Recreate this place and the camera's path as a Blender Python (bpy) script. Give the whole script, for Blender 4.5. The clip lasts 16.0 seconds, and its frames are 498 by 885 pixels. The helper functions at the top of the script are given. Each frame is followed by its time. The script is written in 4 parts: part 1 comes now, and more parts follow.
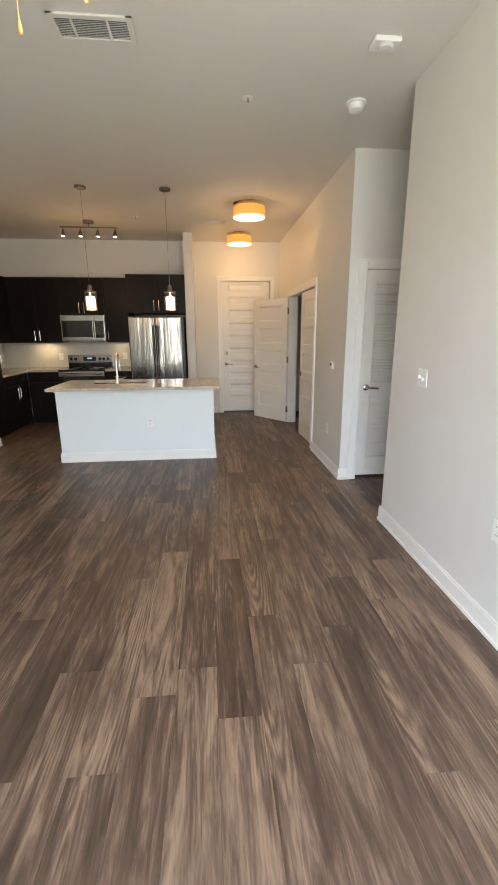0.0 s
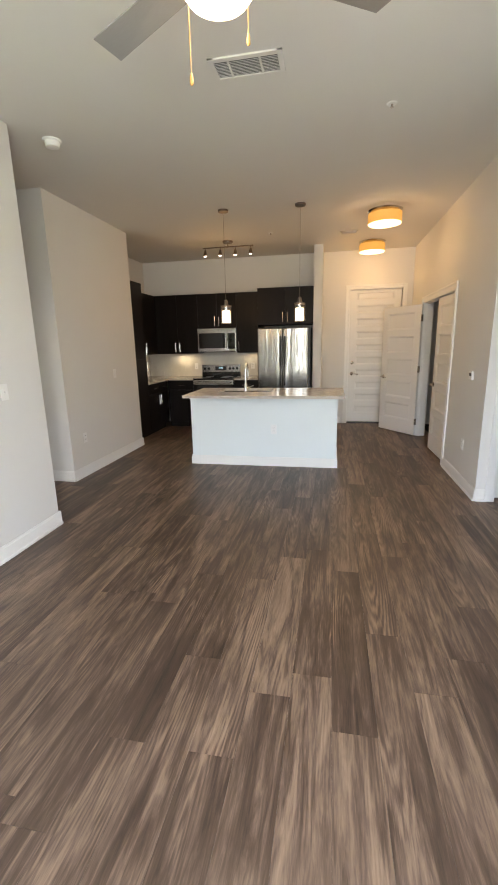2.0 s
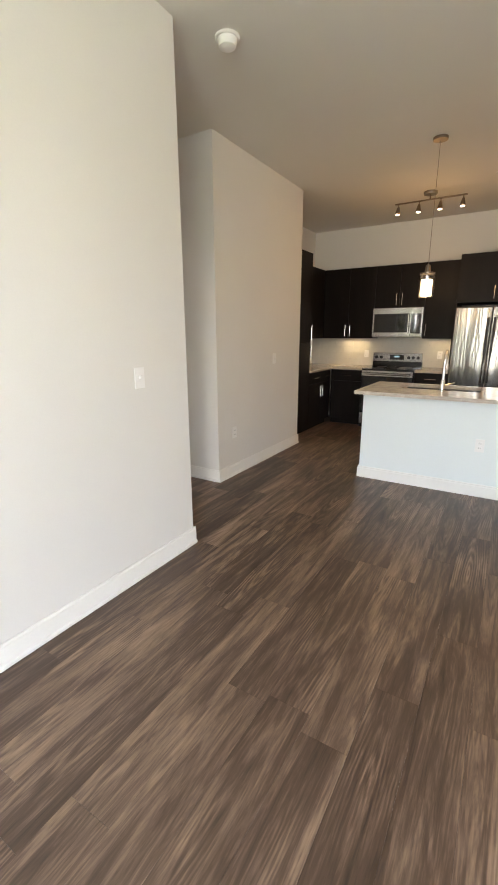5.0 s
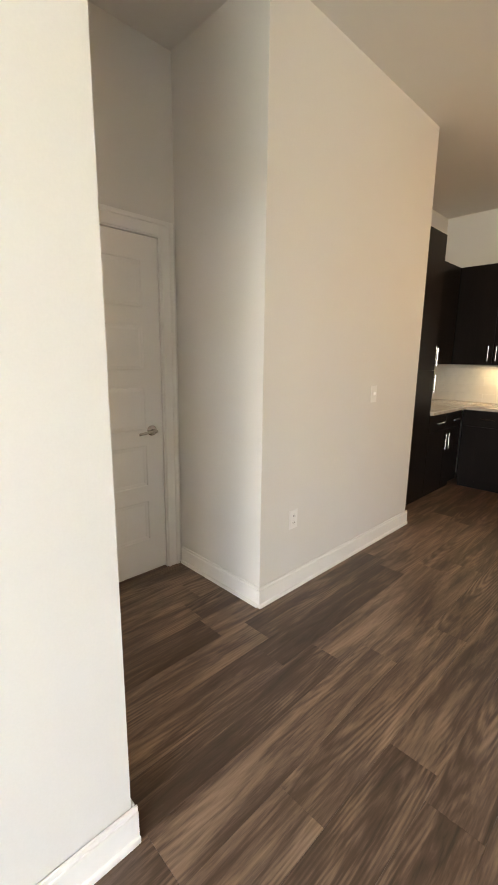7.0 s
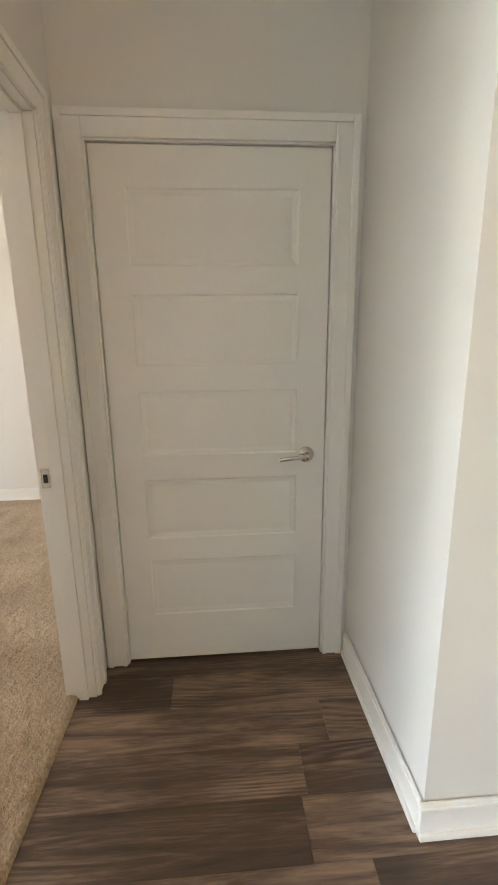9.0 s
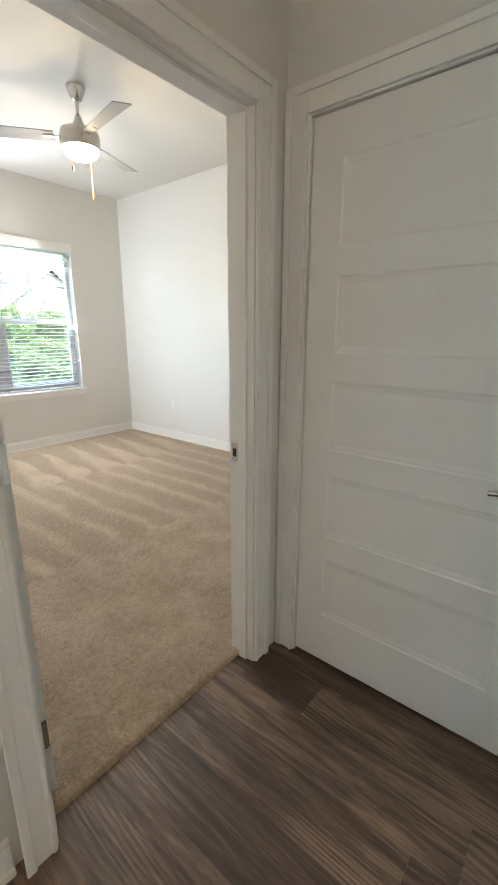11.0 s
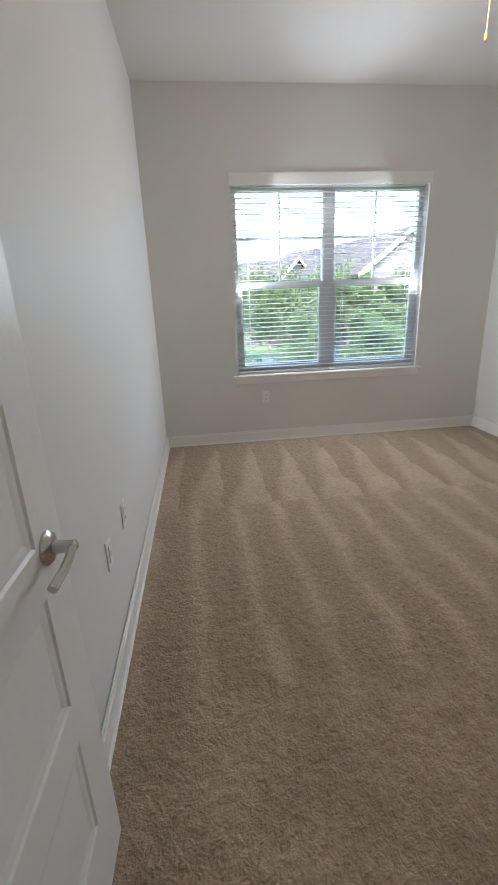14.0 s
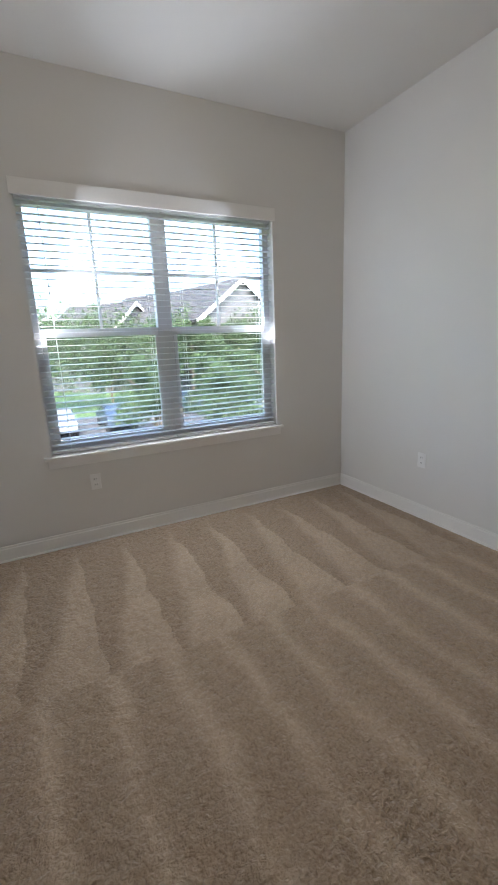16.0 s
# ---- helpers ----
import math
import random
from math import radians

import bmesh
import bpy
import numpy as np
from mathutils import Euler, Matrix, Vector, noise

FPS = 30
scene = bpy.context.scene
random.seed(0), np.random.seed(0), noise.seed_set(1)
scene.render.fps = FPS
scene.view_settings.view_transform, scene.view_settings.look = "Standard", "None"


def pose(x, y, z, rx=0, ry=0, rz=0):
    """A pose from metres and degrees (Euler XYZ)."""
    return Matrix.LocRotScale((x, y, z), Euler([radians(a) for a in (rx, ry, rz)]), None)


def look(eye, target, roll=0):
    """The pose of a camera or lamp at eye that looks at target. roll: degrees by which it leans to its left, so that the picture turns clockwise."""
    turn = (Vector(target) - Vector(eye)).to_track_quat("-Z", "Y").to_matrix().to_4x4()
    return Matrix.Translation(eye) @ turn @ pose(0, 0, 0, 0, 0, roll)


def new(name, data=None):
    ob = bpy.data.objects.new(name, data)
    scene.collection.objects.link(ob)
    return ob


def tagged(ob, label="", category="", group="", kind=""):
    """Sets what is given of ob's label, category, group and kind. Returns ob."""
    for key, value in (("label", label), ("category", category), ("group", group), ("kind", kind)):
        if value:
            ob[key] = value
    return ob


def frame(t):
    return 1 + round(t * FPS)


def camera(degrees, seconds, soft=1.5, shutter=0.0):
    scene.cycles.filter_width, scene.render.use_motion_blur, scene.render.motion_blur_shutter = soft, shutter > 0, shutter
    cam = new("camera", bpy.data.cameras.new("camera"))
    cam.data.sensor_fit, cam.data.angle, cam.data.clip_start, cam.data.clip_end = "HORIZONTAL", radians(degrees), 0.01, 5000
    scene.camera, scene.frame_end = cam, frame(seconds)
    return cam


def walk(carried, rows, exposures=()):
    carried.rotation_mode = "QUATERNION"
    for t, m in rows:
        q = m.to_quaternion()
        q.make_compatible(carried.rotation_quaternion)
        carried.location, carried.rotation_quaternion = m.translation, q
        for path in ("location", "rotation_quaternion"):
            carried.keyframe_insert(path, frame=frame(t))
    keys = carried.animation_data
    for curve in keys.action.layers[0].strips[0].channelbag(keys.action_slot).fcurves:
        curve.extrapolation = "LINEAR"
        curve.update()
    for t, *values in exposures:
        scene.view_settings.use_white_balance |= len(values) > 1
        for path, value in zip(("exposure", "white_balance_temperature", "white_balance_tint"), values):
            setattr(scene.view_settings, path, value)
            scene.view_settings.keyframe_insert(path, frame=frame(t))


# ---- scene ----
cam = camera(61.6, 16.0, soft=1.8)
PATH = [
    (0, (0.374, -0.237, 1.501), (0.559, 1.688, 0.992), -0.3),
    (0.5, (0.385, -0.255, 1.502), (0.471, 1.683, 1.017), -0.9),
    (1, (0.374, -0.271, 1.503), (0.326, 1.674, 1.037), -1.2),
    (1.5, (0.358, -0.27, 1.494), (0.143, 1.667, 1.042), -1.5),
    (2, (0.335, -0.271, 1.497), (-0.039, 1.64, 1.04), -1.2),
    (2.5, (0.318, -0.264, 1.491), (-0.224, 1.602, 1.016), -0.8),
    (3, (0.296, -0.255, 1.5), (-0.417, 1.543, 0.991), -0.5),
    (3.5, (0.266, -0.219, 1.489), (-0.625, 1.485, 0.941), -0.4),
    (3.7, (0.239, -0.19, 1.491), (-0.726, 1.465, 0.917), -0.4),
    (5.8, (-0.575, 1.394, 1.415), (-1.646, 3.027, 0.981), 0.2),
    (6, (-0.659, 1.558, 1.429), (-1.83, 3.126, 1.016), -0.2),
    (6.5, (-0.854, 1.948, 1.377), (-2.123, 3.446, 0.995), 1.2),
    (7, (-1.035, 2.301, 1.388), (-2.432, 3.677, 0.994), 0.7),
    (7.5, (-1.217, 2.644, 1.397), (-2.801, 3.801, 1.007), 1.2),
    (8, (-1.396, 2.911, 1.354), (-3.147, 3.806, 0.988), 1.1),
    (8.2, (-1.449, 3.0, 1.364), (-3.264, 3.742, 0.967), 0.5),
    (10.3, (-1.872, 3.68, 1.381), (-3.63, 2.841, 0.925), 0.6),
    (10.5, (-1.9, 3.714, 1.392), (-3.57, 2.724, 0.913), 0.5),
    (11, (-1.914, 3.736, 1.383), (-3.412, 2.511, 0.876), 0.1),
    (11.5, (-1.936, 3.695, 1.38), (-3.204, 2.24, 0.856), 0.1),
    (12, (-2.058, 3.541, 1.371), (-3.079, 1.911, 0.822), 0.7),
    (12.5, (-2.219, 3.348, 1.373), (-2.978, 1.594, 0.784), -0.1),
    (13, (-2.457, 3.165, 1.342), (-2.799, 1.3, 0.706), -0.3),
    (13.5, (-2.537, 2.904, 1.333), (-2.722, 1.02, 0.686), -1.3),
    (14, (-2.62, 2.634, 1.351), (-2.823, 0.745, 0.723), -2.3),
    (14.5, (-2.701, 2.353, 1.352), (-2.871, 0.451, 0.755), -1.9),
    (15, (-2.711, 2.061, 1.322), (-3.013, 0.16, 0.778), -2.2),
    (15.5, (-2.798, 1.837, 1.292), (-3.362, -0.022, 0.815), -2.8),
    (16, (-2.936, 1.66, 1.412), (-3.816, -0.074, 0.942), -2.3),
]
walk(cam, [(t, look(eye, target, roll)) for t, eye, target, roll in PATH],
     exposures=[(0, 4.7, 7100, 16), (3.7, 4.8, 7100, 16), (6, 5.1, 7600, 17), (7.5, 5.55, 7300, 14), (8.2, 5.65, 7100, 13), (10.3, 5.7, 6200, 7), (11, 5.5, 6000, 7), (12, 5.2, 5950, 8), (13, 4.8, 5850, 10), (14, 4.55, 5850, 11), (15, 4.4, 5800, 11), (16, 4.2, 5800, 11)])

# ---- light ----
world = bpy.data.worlds.new("sky")
scene.world = world
world.use_nodes = True
wn = world.node_tree.nodes
sky = wn.new("ShaderNodeTexSky")
sky.sky_type, sky.sun_disc = "NISHITA", False
sky.sun_elevation, sky.sun_rotation = radians(48), radians(20)
sky.air_density, sky.dust_density, sky.ozone_density = 1.0, 6.0, 1.0
world.node_tree.links.new(sky.outputs[0], wn["Background"].inputs[0])
wn["Background"].inputs[1].default_value = 0.15


def lamp(name, kind, m, energy, colour, **settings):
    data = bpy.data.lights.new(name, kind)
    data.energy, data.color = energy, colour
    if "size" in settings:
        data.size = settings["size"]
    if "size_y" in settings:
        data.shape, data.size_y = "RECTANGLE", settings["size_y"]
    if "radius" in settings:
        data.shadow_soft_size = settings["radius"]
    if "angle" in settings:
        data.angle = settings["angle"]
    ob = new(name, data)
    ob.matrix_world = m
    return ob


WARM = (1.0, 0.62, 0.27)
SOFT = (1.0, 0.78, 0.52)
lamp("sun", "SUN", look((4, 10, 12), (0, 0, 0)), 0.3, (1.0, 0.96, 0.9), angle=radians(20))
# daylight in the living room's window opening
lamp("window_fill", "AREA", look((0.62, -1.36, 1.52), (0.2, 4, 1.48)), 4.1, (0.86, 0.95, 1.0), size=2.1, size_y=2.35)

# added strip lamps on both bedroom window reveals, brightening the room beyond the sky's light
for x, aim, watts in ((-4.775, -3.3, 1.6), (-3.0, -4.5, 1.45)):
    lamp("window_fill", "AREA", look((x, -1.441, 1.50), (aim, -0.55, 0.9)), watts, (0.95, 0.97, 1.0), size=0.012, size_y=1.55)

# ---- materials ----


def node(nt, kind, **values):
    n = nt.nodes.new("ShaderNode" + kind)
    for key, v in values.items():
        n.inputs[key].default_value = v
    return n


def grade(c, k):
    return (c[0] * k, c[1] * k, c[2] * k, 1)


def surface(name, colour, rough=0.5, metal=0.0, fine=40.0, spread=0.06, bump=0.05, coarse=1.7, glow=None, glow_power=0.0, stretch=(1, 1, 1), height=0.002):
    """A plain surface with grain at two scales."""
    m = bpy.data.materials.new(name)
    m.use_nodes = True
    nt = m.node_tree
    b = nt.nodes["Principled BSDF"]
    b.inputs["Metallic"].default_value = metal
    tc = node(nt, "TexCoord")
    mp = node(nt, "Mapping", Scale=stretch)
    nt.links.new(tc.outputs["Object"], mp.inputs[0])
    n1 = node(nt, "TexNoise", Scale=fine, Detail=4.0)
    n2 = node(nt, "TexNoise", Scale=coarse, Detail=3.0)
    for n in (n1, n2):
        nt.links.new(mp.outputs[0], n.inputs["Vector"])
    add = nt.nodes.new("ShaderNodeMath")
    add.operation = "ADD"
    nt.links.new(n1.outputs[0], add.inputs[0])
    nt.links.new(n2.outputs[0], add.inputs[1])
    ramp = nt.nodes.new("ShaderNodeMapRange")
    ramp.inputs["From Min"].default_value, ramp.inputs["From Max"].default_value = 0.6, 1.4
    nt.links.new(add.outputs[0], ramp.inputs["Value"])
    mix = nt.nodes.new("ShaderNodeMix")
    mix.data_type = "RGBA"
    mix.inputs["A"].default_value, mix.inputs["B"].default_value = grade(colour, 1 - spread), grade(colour, 1 + spread)
    nt.links.new(ramp.outputs[0], mix.inputs["Factor"])
    nt.links.new(mix.outputs["Result"], b.inputs["Base Color"])
    r = nt.nodes.new("ShaderNodeMapRange")
    r.inputs["To Min"].default_value, r.inputs["To Max"].default_value = rough * 0.88, min(1, rough * 1.12)
    nt.links.new(n2.outputs[0], r.inputs["Value"])
    nt.links.new(r.outputs[0], b.inputs["Roughness"])
    if bump:
        bp = node(nt, "Bump", Strength=bump, Distance=height)
        nt.links.new(n1.outputs[0], bp.inputs["Height"])
        nt.links.new(bp.outputs[0], b.inputs["Normal"])
    if glow:
        b.inputs["Emission Color"].default_value = (*glow, 1)
        b.inputs["Emission Strength"].default_value = glow_power
    return m


def pane_material(name, tint=(0.95, 0.97, 0.97), gloss=0.07):
    m = bpy.data.materials.new(name)
    m.use_nodes = True
    nt = m.node_tree
    tr = node(nt, "BsdfTransparent", Color=(*tint, 1))
    gl = node(nt, "BsdfGlossy", Roughness=0.02)
    mx = node(nt, "MixShader", Fac=gloss)
    nt.links.new(tr.outputs[0], mx.inputs[1])
    nt.links.new(gl.outputs[0], mx.inputs[2])
    nt.links.new(mx.outputs[0], nt.nodes["Material Output"].inputs["Surface"])
    return m


def plank_material():
    """Grey-brown wood-look vinyl, its streaks running along each plank."""
    m = bpy.data.materials.new("vinyl plank")
    m.use_nodes = True
    nt = m.node_tree
    b = nt.nodes["Principled BSDF"]
    tc, info = node(nt, "TexCoord"), node(nt, "ObjectInfo")
    shift = nt.nodes.new("ShaderNodeVectorMath")
    shift.operation = "MULTIPLY"
    comb = node(nt, "CombineXYZ")
    for i in range(3):
        nt.links.new(info.outputs["Random"], comb.inputs[i])
    nt.links.new(comb.outputs[0], shift.inputs[0])
    shift.inputs[1].default_value = (37, 91, 53)
    plus = nt.nodes.new("ShaderNodeVectorMath")
    plus.operation = "ADD"
    nt.links.new(tc.outputs["Object"], plus.inputs[0])
    nt.links.new(shift.outputs[0], plus.inputs[1])

    def streak(scale, stretch, detail, distort):
        mp = node(nt, "Mapping", Scale=stretch)
        nt.links.new(plus.outputs[0], mp.inputs[0])
        n = node(nt, "TexNoise", Scale=scale, Detail=detail, Distortion=distort)
        nt.links.new(mp.outputs[0], n.inputs["Vector"])
        return n

    broad = streak(22, (1, 0.082, 1), 6, 0.9)
    broad.inputs["Roughness"].default_value = 0.62
    grain = streak(190, (1, 0.07, 1), 5, 0.6)
    patch = streak(4.5, (1, 0.35, 1), 3, 0.3)
    # nested arches of flat-sawn grain about a line inside the plank
    mpw = node(nt, "Mapping", Scale=(1, 0.085, 0))
    nt.links.new(tc.outputs["Object"], mpw.inputs[0])
    off = nt.nodes.new("ShaderNodeVectorMath")
    off.operation = "MULTIPLY_ADD"
    nt.links.new(comb.outputs[0], off.inputs[0])
    off.inputs[1].default_value = (0.11, -0.09, 0)
    nt.links.new(mpw.outputs[0], off.inputs[2])
    cath = node(nt, "TexWave", Scale=26.0, Distortion=3.2, Detail=4.0)
    cath.wave_type, cath.rings_direction = "RINGS", "Z"
    cath.inputs["Detail Scale"].default_value = 2.2
    nt.links.new(off.outputs[0], cath.inputs["Vector"])
    ramp = node(nt, "ValToRGB")
    els = ramp.color_ramp.elements
    els[0].position, els[0].color = 0.20, (0.035, 0.0215, 0.0145, 1)
    els[1].position, els[1].color = 0.82, (0.300, 0.203, 0.138, 1)
    for pos, c in ((0.42, (0.080, 0.049, 0.033, 1)), (0.54, (0.138, 0.088, 0.060, 1)), (0.66, (0.218, 0.144, 0.097, 1))):
        e = els.new(pos)
        e.color = c

    def math(op, a, bb):
        n = nt.nodes.new("ShaderNodeMath")
        n.operation = op
        for i, v in enumerate((a, bb)):
            if isinstance(v, (int, float)):
                n.inputs[i].default_value = v
            else:
                nt.links.new(v, n.inputs[i])
        return n.outputs[0]

    tone = math("MULTIPLY", math("SUBTRACT", info.outputs["Random"], 0.5), 0.20)
    v = math("ADD", math("ADD", math("MULTIPLY", math("SUBTRACT", broad.outputs[0], 0.5), 1.0), 0.505), tone)
    v = math("ADD", v, math("MULTIPLY", math("SUBTRACT", grain.outputs[0], 0.5), 0.32))
    arch = math("MULTIPLY", math("SUBTRACT", cath.outputs[1], 0.5), math("MULTIPLY", math("MAXIMUM", math("SUBTRACT", patch.outputs[0], 0.46), 0.0), 1.0))
    v = math("ADD", v, arch)
    v = math("ADD", v, math("MULTIPLY", math("SUBTRACT", patch.outputs[0], 0.5), 0.42))
    nt.links.new(v, ramp.inputs[0])
    nt.links.new(ramp.outputs[0], b.inputs["Base Color"])
    rr = nt.nodes.new("ShaderNodeMapRange")
    rr.inputs["To Min"].default_value, rr.inputs["To Max"].default_value = 0.34, 0.52
    nt.links.new(grain.outputs[0], rr.inputs["Value"])
    nt.links.new(rr.outputs[0], b.inputs["Roughness"])
    bp = node(nt, "Bump", Strength=0.12, Distance=0.001)
    nt.links.new(grain.outputs[0], bp.inputs["Height"])
    nt.links.new(bp.outputs[0], b.inputs["Normal"])
    return m


def carpet_material():
    """Beige cut pile with the wedge-shaped nap left by a vacuum cleaner."""
    m = bpy.data.materials.new("cut pile carpet")
    m.use_nodes = True
    nt = m.node_tree
    b = nt.nodes["Principled BSDF"]
    b.inputs["Roughness"].default_value = 0.95
    b.inputs["Specular IOR Level"].default_value = 0.1
    b.inputs["Sheen Weight"].default_value = 0.25
    tc = node(nt, "TexCoord")
    sep = node(nt, "SeparateXYZ")
    warp = node(nt, "TexNoise", Scale=3.0, Detail=5.0)
    nt.links.new(tc.outputs["Object"], warp.inputs["Vector"])
    nt.links.new(tc.outputs["Object"], sep.inputs[0])

    def math(op, a, bb=0.0, c=0.0):
        n = nt.nodes.new("ShaderNodeMath")
        n.operation = op
        for i, v in enumerate((a, bb, c)):
            if isinstance(v, (int, float)):
                n.inputs[i].default_value = v
            else:
                nt.links.new(v, n.inputs[i])
        return n.outputs[0]

    x = math("ADD", sep.outputs[0], math("MULTIPLY", warp.outputs[0], 0.16))
    y = math("ADD", sep.outputs[1], math("MULTIPLY", warp.outputs[0], 0.05))
    # far band: wedges that narrow towards the window
    width = math("DIVIDE", math("ADD", y, 1.42), 1.45)
    saw = math("FRACT", math("DIVIDE", x, 0.33))
    wedge = math("SMOOTH_MIN", 1.0, math("MULTIPLY", math("SUBTRACT", math("MULTIPLY", width, 0.95), saw), 5.0), 0.1)
    wedge = math("MAXIMUM", wedge, 0.0)
    far_band = math("MULTIPLY", math("MULTIPLY", wedge, math("ADD", math("MULTIPLY", warp.outputs[0], 0.9), 0.18)), math("LESS_THAN", y, 0.02))
    # middle band: narrow pale lines
    saw2 = math("PINGPONG", math("ADD", x, math("MULTIPLY", y, 0.03)), 0.135)
    line = math("MULTIPLY", math("MAXIMUM", math("SUBTRACT", 1.0, math("DIVIDE", saw2, 0.07)), 0.0), math("MULTIPLY", warp.outputs[0], 1.9))
    mid = math("MULTIPLY", math("ADD", math("MULTIPLY", line, 0.65), 0.22), math("MULTIPLY", math("GREATER_THAN", y, 0.02), math("LESS_THAN", y, 1.5)))
    blot = node(nt, "TexNoise", Scale=3.2, Detail=5.0, Roughness=0.65)
    nt.links.new(tc.outputs["Object"], blot.inputs["Vector"])
    near = math("MULTIPLY", math("ADD", math("MULTIPLY", math("SUBTRACT", blot.outputs[0], 0.5), 2.0), 0.52), math("GREATER_THAN", y, 1.5))
    nap = math("ADD", math("ADD", far_band, mid), math("ADD", near, math("MULTIPLY", math("SUBTRACT", blot.outputs[0], 0.5), 0.5)))
    tuft = node(nt, "TexNoise", Scale=95.0, Detail=4.0)
    nt.links.new(tc.outputs["Object"], tuft.inputs["Vector"])
    clump = node(nt, "TexNoise", Scale=48.0, Detail=3.0, Distortion=1.2)
    nt.links.new(tc.outputs["Object"], clump.inputs["Vector"])
    v = math("ADD", math("MULTIPLY", nap, 0.30), math("ADD", math("MULTIPLY", tuft.outputs[0], 0.45), math("MULTIPLY", clump.outputs[0], 0.45)))
    ramp = node(nt, "ValToRGB")
    els = ramp.color_ramp.elements
    els[0].position, els[0].color = 0.22, (0.180, 0.117, 0.067, 1)
    els[1].position, els[1].color = 1.0, (0.63, 0.49, 0.345, 1)
    nt.links.new(v, ramp.inputs[0])
    nt.links.new(ramp.outputs[0], b.inputs["Base Color"])
    bp = node(nt, "Bump", Strength=0.9, Distance=0.010)
    nt.links.new(math("ADD", tuft.outputs[0], clump.outputs[0]), bp.inputs["Height"])
    nt.links.new(bp.outputs[0], b.inputs["Normal"])
    return m


PAINT = surface("wall paint", (0.70, 0.682, 0.648), 0.62, fine=170, spread=0.025, bump=0.16, height=0.0012)
CEIL = surface("ceiling paint", (0.70, 0.675, 0.635), 0.8, fine=140, spread=0.02, bump=0.2, height=0.0015)
TRIM = surface("trim paint", (0.80, 0.785, 0.75), 0.32, fine=60, spread=0.02, bump=0.03)
DOOR = surface("door paint", (0.78, 0.76, 0.72), 0.38, fine=80, spread=0.02, bump=0.05)
ISLE = surface("island paint", (0.735, 0.775, 0.765), 0.45, fine=90, spread=0.02, bump=0.06)
PLASTIC = surface("white plastic", (0.80, 0.79, 0.77), 0.35, fine=60, spread=0.02, bump=0.02)
DARKWOOD = surface("espresso wood", (0.0115, 0.0085, 0.0075), 0.42, fine=26, spread=0.35, bump=0.06, stretch=(6, 6, 0.5))
DARKWOOD.node_tree.nodes["Principled BSDF"].inputs["Specular IOR Level"].default_value = 0.13
STEEL = surface("brushed steel", (0.42, 0.41, 0.395), 0.24, 1.0, fine=70, spread=0.05, bump=0.03, coarse=2.2, stretch=(1, 1, 30))
FRIDGE_STEEL = surface("fridge steel", (0.33, 0.312, 0.29), 0.2, 1.0, fine=7, spread=0.06, bump=0.8, coarse=2.0, stretch=(1, 1, 0.10), height=0.02)
NICKEL = surface("satin nickel", (0.56, 0.53, 0.49), 0.25, 1.0, fine=90, spread=0.05, bump=0.02)
CHROME = surface("chrome", (0.78, 0.78, 0.78), 0.08, 1.0, fine=60, spread=0.03, bump=0.0)
BLACK = surface("black enamel", (0.012, 0.012, 0.013), 0.16, fine=60, spread=0.15, bump=0.01)
BLACKGLASS = surface("black glass", (0.01, 0.01, 0.012), 0.06, fine=20, spread=0.1, bump=0.0)
DARKGREY = surface("dark grey metal", (0.06, 0.06, 0.062), 0.45, 0.4, fine=60, spread=0.1)
GRANITE = surface("pale granite", (0.52, 0.45, 0.38), 0.13, fine=120, spread=0.32, bump=0.0, coarse=16)
TILE = surface("glazed tile", (0.60, 0.575, 0.53), 0.14, fine=14, spread=0.05, bump=0.04)
GROUT = surface("grout", (0.55, 0.53, 0.50), 0.9, fine=160, spread=0.08, bump=0.1)
SUBFLOOR = surface("plank joint", (0.03, 0.024, 0.02), 0.8, fine=60, spread=0.1)
PLANK = plank_material()
CARPET = carpet_material()
# grey tint dims the overbright view outdoors; the shadowless panes still pass full daylight
PANE = pane_material("dimmed window glass", (0.70, 0.715, 0.71), 0.04)
CLEAR = pane_material("clear lamp glass", (0.93, 0.92, 0.9), 0.12)
GLOBE = surface("lit frosted globe", (0.9, 0.88, 0.82), 0.4, fine=30, spread=0.02, bump=0, glow=(1.0, 0.80, 0.52), glow_power=0.45)
TUBE = surface("lit frosted tube", (0.9, 0.88, 0.82), 0.4, fine=30, spread=0.02, bump=0, glow=(1.0, 0.74, 0.42), glow_power=0.28)
FABRIC = surface("lit drum fabric", (0.62, 0.38, 0.14), 0.85, fine=150, spread=0.1, bump=0.1, glow=(1.0, 0.47, 0.08), glow_power=0.024)
DIFFUSER = surface("lit acrylic diffuser", (0.9, 0.85, 0.75), 0.4, fine=30, spread=0.02, bump=0, glow=(1.0, 0.72, 0.36), glow_power=0.13)
BULB = surface("lit spot lens", (0.9, 0.9, 0.85), 0.3, fine=30, spread=0.02, bump=0, glow=(1.0, 0.86, 0.66), glow_power=0.25)
BLADE = surface("fan blade", (0.30, 0.29, 0.28), 0.4, 0.2, fine=30, spread=0.06, bump=0.02, stretch=(1, 8, 1))


def thin(m, share, colour):
    """Lets part of the light pass through a thin slat or leaf."""
    nt = m.node_tree
    tl = node(nt, "BsdfTranslucent", Color=(*colour, 1))
    mx = node(nt, "MixShader", Fac=share)
    nt.links.new(nt.nodes["Principled BSDF"].outputs[0], mx.inputs[1])
    nt.links.new(tl.outputs[0], mx.inputs[2])
    nt.links.new(mx.outputs[0], nt.nodes["Material Output"].inputs["Surface"])
    return m


